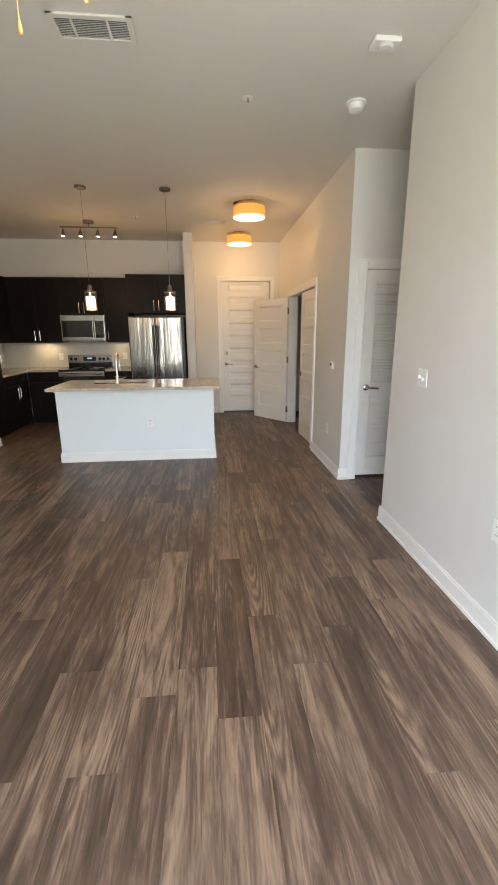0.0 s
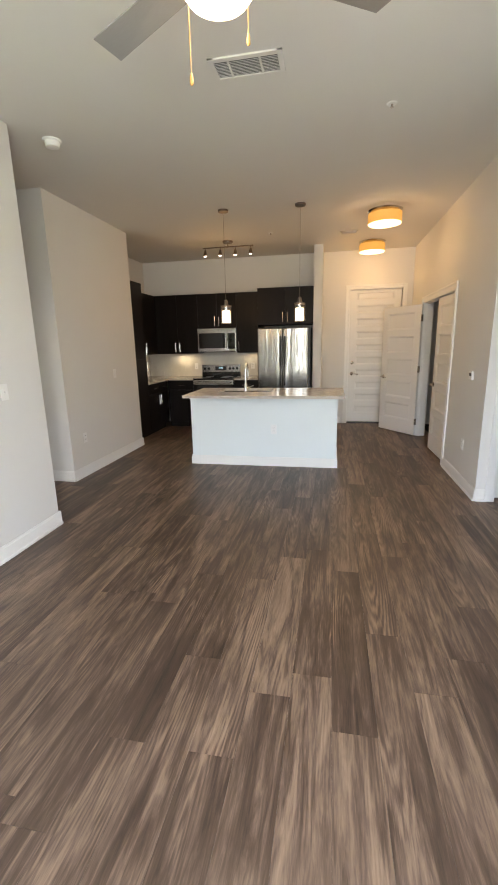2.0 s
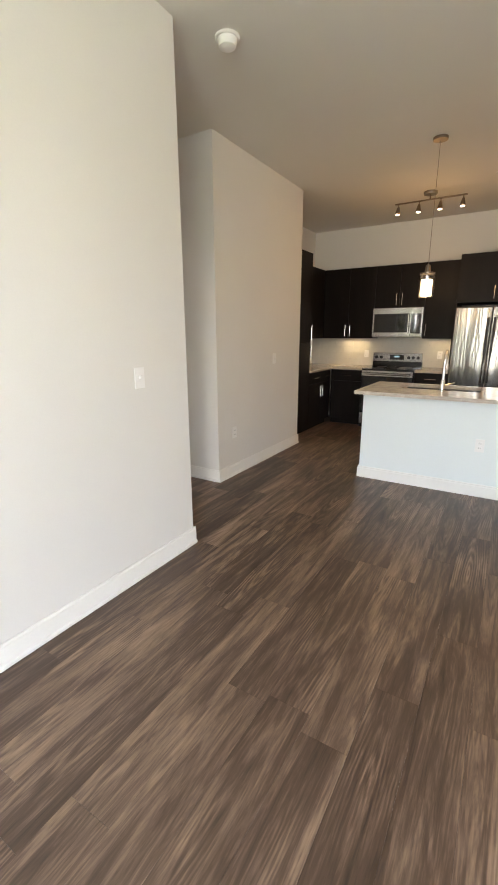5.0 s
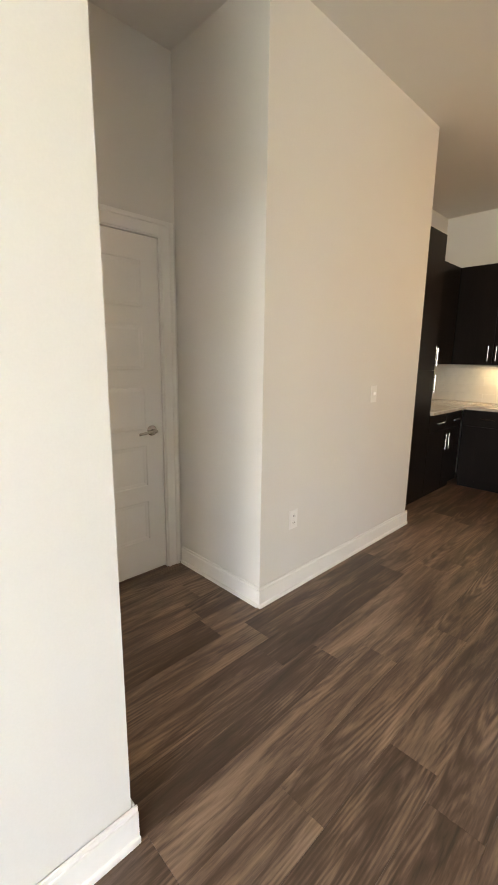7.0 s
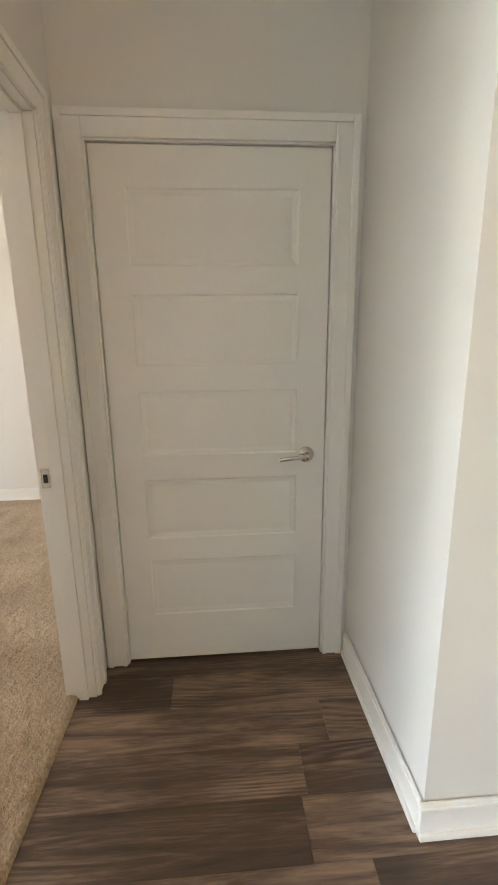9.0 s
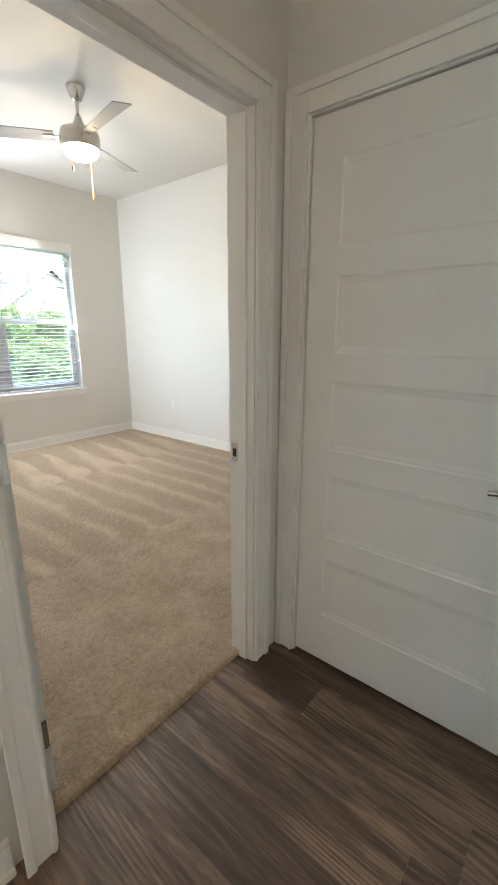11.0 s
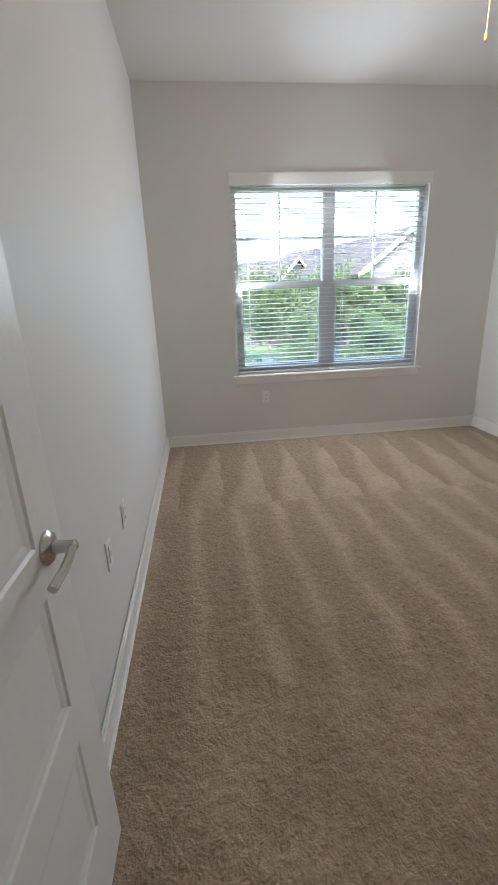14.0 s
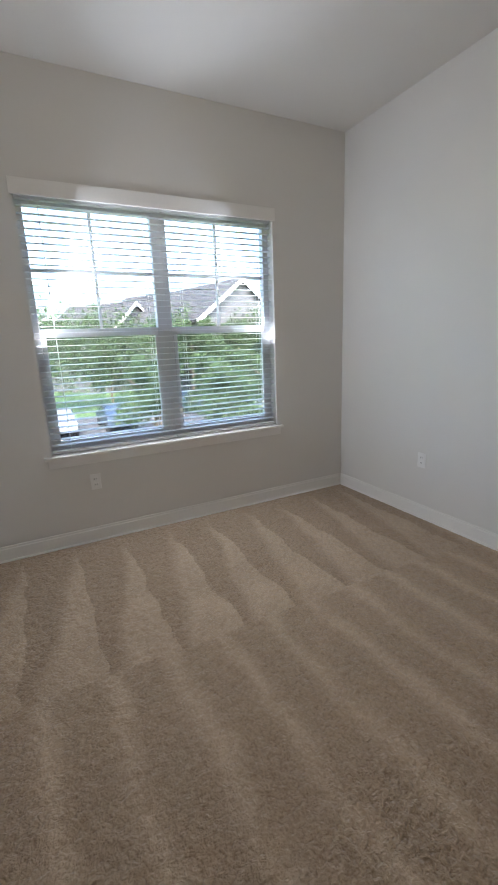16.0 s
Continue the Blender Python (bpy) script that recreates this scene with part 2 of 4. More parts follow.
SLAT = thin(surface("blind slat", (0.86, 0.86, 0.85), 0.4, fine=50, spread=0.02, bump=0.02), 0.35, (0.8, 0.8, 0.78))
FRAME = surface("vinyl window frame", (0.70, 0.68, 0.66), 0.4, fine=50, spread=0.03, bump=0.02)
VOID = surface("dark slot", (0.03, 0.028, 0.026), 0.8, fine=60, spread=0.1)
# grey standing in for the shade between vent louvers
VENT_SHADE = surface("grey vent shade", (0.16, 0.155, 0.15), 0.7, fine=60, spread=0.1)
LCD = surface("lit clock display", (0.02, 0.03, 0.035), 0.2, fine=30, spread=0.02, bump=0, glow=(0.5, 0.9, 1.0), glow_power=0.025)
BRONZE = surface("dark satin nickel", (0.19, 0.15, 0.115), 0.35, 0.8, fine=60, spread=0.08, bump=0.02)
# pull chains: the globe's warm lamplight is put into this yellow-orange colour
CORD = surface("lamplit chain", (0.62, 0.36, 0.12), 0.4, 0.3, fine=90, spread=0.1)
GRASS = surface("lawn", (0.050, 0.095, 0.026), 0.95, fine=9, spread=0.3, bump=0.5, coarse=0.12, height=0.05)
ASPHALT = surface("asphalt", (0.055, 0.055, 0.056), 0.9, fine=30, spread=0.2, bump=0.3, coarse=0.3)
CONCRETE = surface("pavement concrete", (0.28, 0.275, 0.265), 0.9, fine=30, spread=0.1, bump=0.2, coarse=0.6)
LEAF = thin(surface("leaf", (0.075, 0.118, 0.048), 0.75, fine=3, spread=0.3, bump=0, coarse=0.5), 0.45, (0.08, 0.12, 0.045))
BARK = surface("bark", (0.12, 0.09, 0.06), 0.9, fine=20, spread=0.3, bump=0.5, stretch=(4, 4, 0.6))
SIDING = surface("house siding", (0.11, 0.11, 0.115), 0.8, fine=10, spread=0.08, bump=0.1)
ROOF = surface("roof shingle", (0.034, 0.033, 0.034), 0.9, fine=14, spread=0.25, bump=0.3)
CARPAINT = surface("silver car paint", (0.30, 0.31, 0.33), 0.3, 0.6, fine=60, spread=0.04, bump=0.0)
CARDARK = surface("dark blue car paint", (0.05, 0.07, 0.11), 0.3, 0.4, fine=60, spread=0.06, bump=0.0)
RUBBER = surface("rubber", (0.02, 0.02, 0.02), 0.8, fine=60, spread=0.1)

# ---- building blocks ----
H = 3.05


def finish(bm, name, mat, parent=None, smooth=False):
    bmesh.ops.recalc_face_normals(bm, faces=bm.faces)
    me = bpy.data.meshes.new(name)
    bm.to_mesh(me)
    bm.free()
    me.materials.append(mat)
    if smooth:
        me.shade_smooth()
        me.set_sharp_from_angle(angle=radians(38))
    ob = new(name, me)
    if parent:
        ob.parent = parent
    return ob


def add_box(bm, x0, x1, y0, y1, z0, z1, bevel=0.0, m=None):
    made = bmesh.ops.create_cube(bm, size=1.0)["verts"]
    for v in made:
        v.co = Vector((x0 + (v.co.x + 0.5) * (x1 - x0), y0 + (v.co.y + 0.5) * (y1 - y0), z0 + (v.co.z + 0.5) * (z1 - z0)))
    if bevel:
        es = list({e for v in made for e in v.link_edges})
        got = bmesh.ops.bevel(bm, geom=es, offset=bevel, segments=2, affect="EDGES", profile=0.6)
        made = list({v for f in got["faces"] for v in f.verts} | {v for v in made if v.is_valid})
    if m is not None:
        bmesh.ops.transform(bm, matrix=m, verts=made)
    return made


def boxes(name, mat, dims, parent=None, bevel=0.0):
    """One mesh of several boxes, each x0, x1, y0, y1, z0, z1."""
    bm = bmesh.new()
    for d in dims:
        add_box(bm, *d, bevel=bevel)
    return finish(bm, name, mat, parent)


def add_lathe(bm, profile, m=None, steps=24):
    """A turned body about z from (radius, height) pairs."""
    rings = []
    for r, z in profile:
        rings.append([bm.verts.new((r * math.cos(a), r * math.sin(a), z)) for a in (2 * math.pi * i / steps for i in range(steps))])
    for lo, hi in zip(rings, rings[1:]):
        for i in range(steps):
            j = (i + 1) % steps
            bm.faces.new((lo[i], lo[j], hi[j], hi[i]))
    bm.faces.new(rings[0][::-1])
    bm.faces.new(rings[-1])
    if m is not None:
        bmesh.ops.transform(bm, matrix=m, verts=[v for r in rings for v in r])


def lathe(name, mat, profile, parent=None, m=None, steps=24):
    bm = bmesh.new()
    add_lathe(bm, profile, m, steps)
    return finish(bm, name, mat, parent, True)


def add_tube(bm, points, radius, steps=10):
    """A round bar along points."""
    points = [Vector(p) for p in points]
    rings = []
    for i, p in enumerate(points):
        d = (points[min(i + 1, len(points) - 1)] - points[max(i - 1, 0)]).normalized()
        q = d.to_track_quat("Z", "Y")
        rings.append([bm.verts.new(p + q @ Vector((radius * math.cos(a), radius * math.sin(a), 0))) for a in (2 * math.pi * k / steps for k in range(steps))])
    for lo, hi in zip(rings, rings[1:]):
        for k in range(steps):
            j = (k + 1) % steps
            bm.faces.new((lo[k], lo[j], hi[j], hi[k]))
    bm.faces.new(rings[0][::-1])
    bm.faces.new(rings[-1])


def tube(name, mat, points, radius, parent=None, steps=10):
    bm = bmesh.new()
    add_tube(bm, points, radius, steps)
    return finish(bm, name, mat, parent, True)


def thing(name, label, category, m=Matrix(), group="", kind=""):
    ob = new(name)
    ob.empty_display_size = 0.1
    ob.matrix_world = m
    return tagged(ob, label, category, group, kind)


def structure(ob, label, category):
    return tagged(ob, label, category, kind="structure")


# ---- structure ----
XL, XN, XR, XC = -1.955, -2.522, 1.755, 1.712
YH, YA, YC, YB = 2.788, 3.862, 3.82, 7.78
BX0, BX1, BY0, BY1 = -5.507, -2.230, -1.437, 2.668
YW = -1.437
AX = -3.275
WX0, WX1, WZ0, WZ1 = -4.79, -2.985, 0.69, 2.345


def wall(name, label, dims):
    return structure(boxes(name, PAINT, dims), label, "wall")


wall("wall_window", "white-painted outer wall with window openings", [
    (BX0 - 0.15, WX0, YW - 0.18, YW, 0, H), (WX1, -1.0, YW - 0.18, YW, 0, H), (WX0, WX1, YW - 0.18, YW, 0, WZ0), (WX0, WX1, YW - 0.18, YW, WZ1, H),
    (-1.0, 1.7, YW - 0.18, YW, 0, 0.3), (-1.0, 1.7, YW - 0.18, YW, 2.75, H), (1.7, XR + 0.12, YW - 0.18, YW, 0, H)])
wall("wall_partition", "white-painted wall between living room and bedroom", [(BX1, XL, YW, 2.749, 0, H)])
wall("wall_bedroom_west", "white-painted bedroom side wall", [(BX0 - 0.15, BX0, YW, BY1 + 0.12, 0, H)])
DX0, DX1, DH = -3.10, -2.235, 2.07
wall("wall_bedroom_door", "white-painted wall with the bedroom doorway", [
    (BX0, DX0 - 0.02, BY1, YH, 0, H), (DX0 - 0.02, BX1, BY1, YH, DH + 0.02, H)])
HY0, HY1 = 2.885, 3.748
wall("wall_alcove_end", "white-painted wall at the end of the alcove", [
    (AX - 0.12, AX, YH, HY0 - 0.02, 0, H), (AX - 0.12, AX, HY1 + 0.02, YA, 0, H), (AX - 0.12, AX, HY0 - 0.02, HY1 + 0.02, DH + 0.02, H)])
wall("wall_left", "white-painted wall between alcove and kitchen", [(-3.40, XN, YA, 5.665, 0, H)])
wall("wall_kitchen_west", "white-painted kitchen side wall", [(-3.40, -3.25, 5.665, YB + 0.15, 0, H)])
wall("wall_back", "white-painted wall behind kitchen and entry", [
    (-3.25, 0.62, YB, YB + 0.15, 0, H), (1.54, XC + 0.12, YB, YB + 0.15, 0, H), (0.62, 1.54, YB, YB + 0.15, 2.42, H)])
wall("wall_fridge_fin", "white-painted fin wall beside the refrigerator", [(0.035, 0.175, 7.12, YB, 0, H)])
CY0, CY1, CH = 5.07, 6.75, 2.05
wall("wall_closet", "white-painted wall with a double closet doorway", [
    (XC, XC + 0.12, YC, CY0 - 0.02, 0, H), (XC, XC + 0.12, CY1 + 0.02, YB, 0, H), (XC, XC + 0.12, CY0 - 0.02, CY1 + 0.02, CH + 0.02, H)])
LX0, LX1 = 1.888, 2.60
wall("wall_louver", "white-painted wall with the louvered door", [
    (XC + 0.12, LX0 - 0.02, YC, YC + 0.12, 0, H), (LX1 + 0.02, 3.3, YC, YC + 0.12, 0, H), (LX0 - 0.02, LX1 + 0.02, YC, YC + 0.12, DH + 0.02, H)])
wall("wall_right", "white-painted living room side wall", [(XR, XR + 0.12, YW, 2.823, 0, H), (XR + 0.12, 3.3, 2.70, 2.823, 0, H)])
wall("wall_recess_end", "white-painted end of the side passage", [(3.3, 3.42, 2.70, YC + 0.12, 0, H)])
wall("wall_closet_back", "plain closet lining walls", [(2.75, 2.85, YC + 0.12, YB + 0.15, 0, H), (XC + 0.12, 2.75, YB, YB + 0.15, 0, H)])
wall("wall_bath", "plain wall behind the alcove door", [(AX - 0.35, AX - 0.25, YH, YA, 0, H)])
wall("wall_entry_outer", "plain corridor wall behind the entry door", [(0.4, 1.8, YB + 0.3, YB + 0.4, 0, H)])
structure(boxes("ceiling", CEIL, [(BX0 - 0.15, 3.42, YW - 0.18, YB + 0.4, H, H + 0.2)]), "flat off-white painted ceiling", "ceiling")
floor = structure(boxes("floor", SUBFLOOR, [(BX0 - 0.15, 3.42, 2.70, YB + 0.4, -0.25, -0.004), (BX1, 3.42, YW - 0.18, 2.70, -0.25, -0.004), (BX0 - 0.15, BX1, YW - 0.18, 2.70, -0.25, -0.012)]),
                  "grey-brown wood-look vinyl plank floor", "floor")


def carpet():
    nx, ny = 270, 340
    x0, x1, y0, y1 = BX0, BX1, BY0, 2.718
    rng = np.random.RandomState(4)
    xs, ys = np.linspace(x0, x1, nx), np.linspace(y0, y1, ny)
    z = 0.008 + rng.rand(ny, nx) * 0.014
    for edge in (z[:4, :], z[:, :4], z[:, -4:]):
        edge[:] = 0.012 + (edge - 0.008) * 0.15
    z[-1, :] = -0.004
    verts = [(float(xs[i]), float(ys[j]), float(z[j, i])) for j in range(ny) for i in range(nx)]
    faces = [(j * nx + i, j * nx + i + 1, (j + 1) * nx + i + 1, (j + 1) * nx + i) for j in range(ny - 1) for i in range(nx - 1)]
    me = bpy.data.meshes.new("carpet")
    me.from_pydata(verts, [], faces)
    me.shade_smooth()
    me.materials.append(CARPET)
    structure(new("carpet", me), "beige cut-pile carpet with vacuum stripes", "carpet")


carpet()


def baseboard(runs):
    """Skirting with a stepped top along the walls: x0, x1, y0, y1 of each run's plan."""
    bm = bmesh.new()
    for x0, x1, y0, y1, base in runs:
        add_box(bm, x0, x1, y0, y1, base, 0.105, 0.004)
        # rounded shoe along the floor
        kx, ky = (0.009, 0) if x1 - x0 < 0.05 else (0, 0.009)
        add_box(bm, x0 - kx, x1 + kx, y0 - ky, y1 + ky, base, 0.024, 0.005)
        # thinner cap set back towards the wall
        k = 0.004
        add_box(bm, x0 + (k if x1 - x0 < 0.05 else 0), x1 - (k if x1 - x0 < 0.05 else 0), y0 + (k if y1 - y0 < 0.05 else 0), y1 - (k if y1 - y0 < 0.05 else 0), 0.10, 0.122, 0.003)
    structure(finish(bm, "baseboard", TRIM), "white-painted baseboard", "baseboard")


T = 0.016
baseboard([
    (XL, XL + T, YW, 2.749 + T, 0), (BX1 + 0.10, XL, 2.749, 2.749 + T, 0),
    (XN, XN + T, YA - T, 5.665 + T, 0), (AX + 0.025, XN, YA - T, YA, 0), (-2.62, XN, 5.665, 5.665 + T, 0),
    (0.19, 0.53, YB - T, YB, 0), (0.175, 0.175 + T, 7.12 - T, YB - T, 0), (0.035, 0.175, 7.12 - T, 7.12, 0),
    (XC - T, XC, YC - T, CY0 - 0.10, 0), (XC - T, XC, CY1 + 0.10, YB, 0), (XC, 1.795, YC - T, YC, 0), (2.70, 3.3, YC - T, YC, 0),
    (XR - T, XR, YW, 2.823 + T, 0), (XR, 3.3, 2.823, 2.823 + T, 0), (3.3 - T, 3.3, 2.84, YC - T, 0),
    (BX1 - T, BX1, BY0, 1.80, 0), (BX0, BX0 + T, BY0, BY1, 0), (BX0 + T, BX1 - T, BY0, BY0 + T, 0), (BX0 + T, DX0 - 0.10, BY1 - T, BY1, 0),
    (-1.5, 1.7, YW, YW + T, 0)])


def casing(m, w, h, depth, label, both=True, cw=0.088, stop=0.5):
    """Jamb lining, stop and stepped casings of a doorway: local x across, y into the wall, z up."""
    bm = bmesh.new()
    j = 0.02
    for x0, x1 in ((-j, 0), (w, w + j)):
        add_box(bm, x0, x1, 0.0, depth, 0, h + j)
    add_box(bm, 0, w, 0.0, depth, h, h + j)
    sides = [(-0.012, 0.0, -0.019)] + ([(depth, depth + 0.018, depth + 0.018)] if both else [])
    for y0, y1, yb in sides:
        add_box(bm, -cw, -0.006, y0, y1, 0, h + cw, 0.003)
        add_box(bm, w + 0.006, w + cw, y0, y1, 0, h + cw, 0.003)
        add_box(bm, -0.006, w + 0.006, y0, y1, h + 0.006, h + cw, 0.003)
        for x0, x1 in ((-cw - 0.004, -cw + 0.022), (w + cw - 0.022, w + cw + 0.004)):
            add_box(bm, x0, x1, yb, yb + 0.009, 0, h + cw + 0.004, 0.003)
        add_box(bm, -cw + 0.022, w + cw - 0.022, yb, yb + 0.009, h + cw - 0.022, h + cw + 0.004, 0.003)
        for x0, x1 in ((-0.022, -0.010), (w + 0.010, w + 0.022)):
            add_box(bm, x0, x1, yb + 0.003, yb + 0.008, 0, h + 0.018, 0.002)
    for x0, x1 in ((0, 0.012), (w - 0.012, w)):
        add_box(bm, x0, x1, depth * stop - 0.018, depth * stop + 0.018, 0, h, 0.002)
    add_box(bm, 0.012, w - 0.012, depth * stop - 0.018, depth * stop + 0.018, h - 0.012, h, 0.002)
    ob = finish(bm, "trim", TRIM)
    ob.matrix_world = m
    return structure(ob, label, "door trim")


def panel_slab(w, h, panels, stile=0.115, thick=0.038, recess=0.007, mould=0.026):
    """A door slab, recessed panels on both faces: panels are z0, z1 pairs; local x 0..w, y 0..thick."""
    bm = bmesh.new()
    zs = [0.0] + [z for p in panels for z in p] + [h]
    xs = [0.0, stile, w - stile, w]
    for y, s in ((0.0, 1), (thick, -1)):
        for i in range(3):
            for j in range(len(zs) - 1):
                a, b, c, d = xs[i], xs[i + 1], zs[j], zs[j + 1]
                outer = [bm.verts.new(p) for p in ((a, y, c), (b, y, c), (b, y, d), (a, y, d))]
                if i == 1 and j % 2 == 1:
                    inner = []
                    for k, dep in ((0.006, 0.004), (mould * 0.6, 0.005), (mould, recess)):
                        inner.append([bm.verts.new(p) for p in ((a + k, y + s * dep, c + k), (b - k, y + s * dep, c + k), (b - k, y + s * dep, d - k), (a + k, y + s * dep, d - k))])
                    last = outer
                    for ring in inner:
                        for q in range(4):
                            bm.faces.new((last[q], last[(q + 1) % 4], ring[(q + 1) % 4], ring[q]))
                        last = ring
                    bm.faces.new(last)
                else:
                    bm.faces.new(outer)
    bmesh.ops.remove_doubles(bm, verts=bm.verts, dist=0.0002)
    edges = [e for e in bm.edges if e.is_boundary]
    bmesh.ops.bridge_loops(bm, edges=edges)
    return bm


def lever(parent, x, z, y_front, y_back, toward, name="handle"):
    """Round rose and curved lever on both faces."""
    bm = bmesh.new()
    for y, s in ((y_front, -1), (y_back, 1)):
        turn = Matrix.Translation((x, y, z)) @ Matrix.Rotation(radians(90 * (1 if s < 0 else -1)), 4, "X")
        add_lathe(bm, [(0.033, 0.0), (0.033, 0.004), (0.028, 0.010), (0.013, 0.014), (0.011, 0.045), (0.012, 0.052), (0.006, 0.056)], turn, 20)
        pts = [(x + toward * 0.115 * k / 8, y + s * (0.047 + 0.006 * math.sin(k / 8 * 3.1)), z - 0.010 * (k / 8) ** 2) for k in range(9)]
        add_tube(bm, pts, 0.0085, 8)
    return tagged(finish(bm, name, NICKEL, parent, True), "satin nickel lever handle")


def hinge_parts(parent, x, y, zs):
    for z in zs:
        bm = bmesh.new()
        add_tube(bm, [(x - 0.006, y + 0.046, z - 0.05), (x - 0.006, y + 0.046, z + 0.05)], 0.007, 8)
        add_box(bm, x - 0.0025, x - 0.0005, y + 0.006, y + 0.044, z - 0.05, z + 0.05)
        for k in (-0.032, 0.0, 0.032):
            add_lathe(bm, [(0.004, 0), (0.003, 0.0015)], Matrix.Translation((x - 0.0025, y + 0.022, z + k)) @ Matrix.Rotation(radians(-90), 4, "Y"), 8)
        tagged(finish(bm, "hinge", NICKEL, parent), "satin nickel hinge")


FIVE = [(0.22, 0.48), (0.58, 0.84), (0.94, 1.20), (1.30, 1.56), (1.66, 1.92)]


def door(name, label, m, w, h, panels, handle_x, toward, hinge_x=None, stile=0.115, handle_z=0.93, recess=0.007):
    d = thing(name, label, "door", m, kind="structure")
    finish(panel_slab(w, h, panels, stile, recess=recess), "slab", DOOR, d)
    if handle_x is not None:
        lever(d, handle_x, handle_z, 0.0, 0.038, toward)
    if hinge_x is not None:
        hinge_parts(d, hinge_x, -0.004, (0.22, 1.05, 1.82))
    return d


def at(x, y, z=0.0, turn=0.0):
    return pose(x, y, z, 0, 0, turn)


# alcove door: its face looks along +x, local x runs along +y
m_alcove = at(AX, HY0, 0, 90)
casing(m_alcove, HY1 - HY0, DH, 0.12, "white stepped casing of the alcove door")
door("door_1", "closed white five-panel door with a satin nickel lever", at(AX - 0.012, HY0 + 0.004, 0.012, 90), HY1 - HY0 - 0.008, DH - 0.016, FIVE, 0.78, -1, handle_z=0.93)
# bedroom doorway, seen from the alcove: local x runs along -x
casing(at(DX1, YH, 0, 180), DX1 - DX0, DH, YH - BY1, "white stepped casing of the bedroom doorway", both=False, stop=0.4)
bed_door = door("door_2", "open white five-panel bedroom door", at(DX1 - 0.062, BY1 - 0.010, 0.02, -91.3), 0.81, DH - 0.03, FIVE, 0.735, -1, hinge_x=0.0, handle_z=0.92)
bm = bmesh.new()
add_box(bm, DX0, DX0 + 0.002, 2.680, 2.708, 0.895, 0.965)
strike = finish(bm, "strike_plate", NICKEL)
tagged(strike, "satin nickel strike plate in the jamb", "strike plate")
slot = boxes("slot", VOID, [(DX0 + 0.002, DX0 + 0.0032, 2.687, 2.702, 0.914, 0.946)])
slot.parent = strike
# entry door
casing(at(0.66, YB, 0, 0), 0.88, 2.40, 0.15, "white casing of the entry door", both=False, cw=0.075)
entry_panels = [(0.16 + 0.226 * k, 0.16 + 0.226 * k + 0.14) for k in range(10)]
entry = door("door_3", "closed white entry door with ten ladder panels", at(0.664, YB + 0.03, 0.03), 0.872, 2.365, entry_panels, 0.06, 1, handle_z=0.90, recess=0.014)
lathe("deadbolt", NICKEL, [(0.03, 0), (0.03, 0.012), (0.02, 0.018), (0.008, 0.03)], entry, Matrix.Translation((0.06, 0, 1.10)) @ Matrix.Rotation(radians(90), 4, "X"))
structure(boxes("threshold", DARKGREY, [(0.66, 1.54, YB - 0.01, YB + 0.14, -0.004, 0.022)], bevel=0.004), "dark metal threshold under the entry door", "threshold")
# closet double doors: local x of the casing runs along -y
casing(at(XC, CY1, 0, -90), CY1 - CY0, CH, 0.12, "white casing of the double closet doorway")
door("door_4", "white five-panel closet door, almost shut", at(XC + 0.012, CY0 + 0.825, 0.015, -88), 0.82, CH - 0.03, FIVE, 0.055, 1, handle_z=0.9, recess=0.012)
door("door_5", "white five-panel closet door swung wide open", at(XC - 0.008, CY1 - 0.03, 0.015, 126), 0.80, CH - 0.03, FIVE, 0.75, -1, hinge_x=0.0, handle_z=0.9, recess=0.012)


def louver_door():
    casing(at(LX0, YC, 0, 0), LX1 - LX0, DH, 0.12, "white casing of the louvered door", both=False)
    d = thing("door_6", "closed white louvered door with a nickel lever", "door", at(LX0 + 0.004, YC + 0.028, 0.03), kind="structure")
    w, h = LX1 - LX0 - 0.008, DH - 0.034
    dims = [(0, 0.105, 0, 0.036, 0, h), (w - 0.105, w, 0, 0.036, 0, h), (0.105, w - 0.105, 0, 0.036, 0, 0.20), (0.105, w - 0.105, 0, 0.036, 0.83, 0.985), (0.105, w - 0.105, 0, 0.036, h - 0.10, h),
            (0.105, w - 0.105, 0.026, 0.034, 0.2, 0.83), (0.105, w - 0.105, 0.026, 0.034, 0.985, h - 0.1)]
    boxes("slab", DOOR, dims, d, bevel=0.002)
    bm = bmesh.new()
    add_box(bm, -w / 2 + 0.108, w / 2 - 0.108, -0.019, 0.019, -0.0035, 0.0035, 0.001, Matrix.Rotation(radians(52), 4, "X"))
    first = finish(bm, "slat", DOOR, d)
    spots = [0.222 + 0.0305 * k for k in range(20)] + [1.008 + 0.0305 * k for k in range(31)]
    first.location = (w / 2, 0.0135, spots[0])
    for z in spots[1:]:
        s = new("slat", first.data)
        s.parent, s.location = d, (w / 2, 0.0135, z)
    lever(d, 0.06, 0.93, 0.0, 0.036, 1)


louver_door()

# ---- kitchen ----


def bar_pull(parent, a, b, out):
    """A square bar pull from a to b, standing off along out."""
    bm = bmesh.new()
    a, b, out = Vector(a), Vector(b), Vector(out)
    add_tube(bm, [a + out, b + out], 0.0065, 8)
    d = (b - a) * 0.14
    for p in (a + d, b - d):
        add_tube(bm, [p, p + out], 0.005, 6)
    return tagged(finish(bm, "handle", NICKEL, parent, True), "satin nickel bar pull")


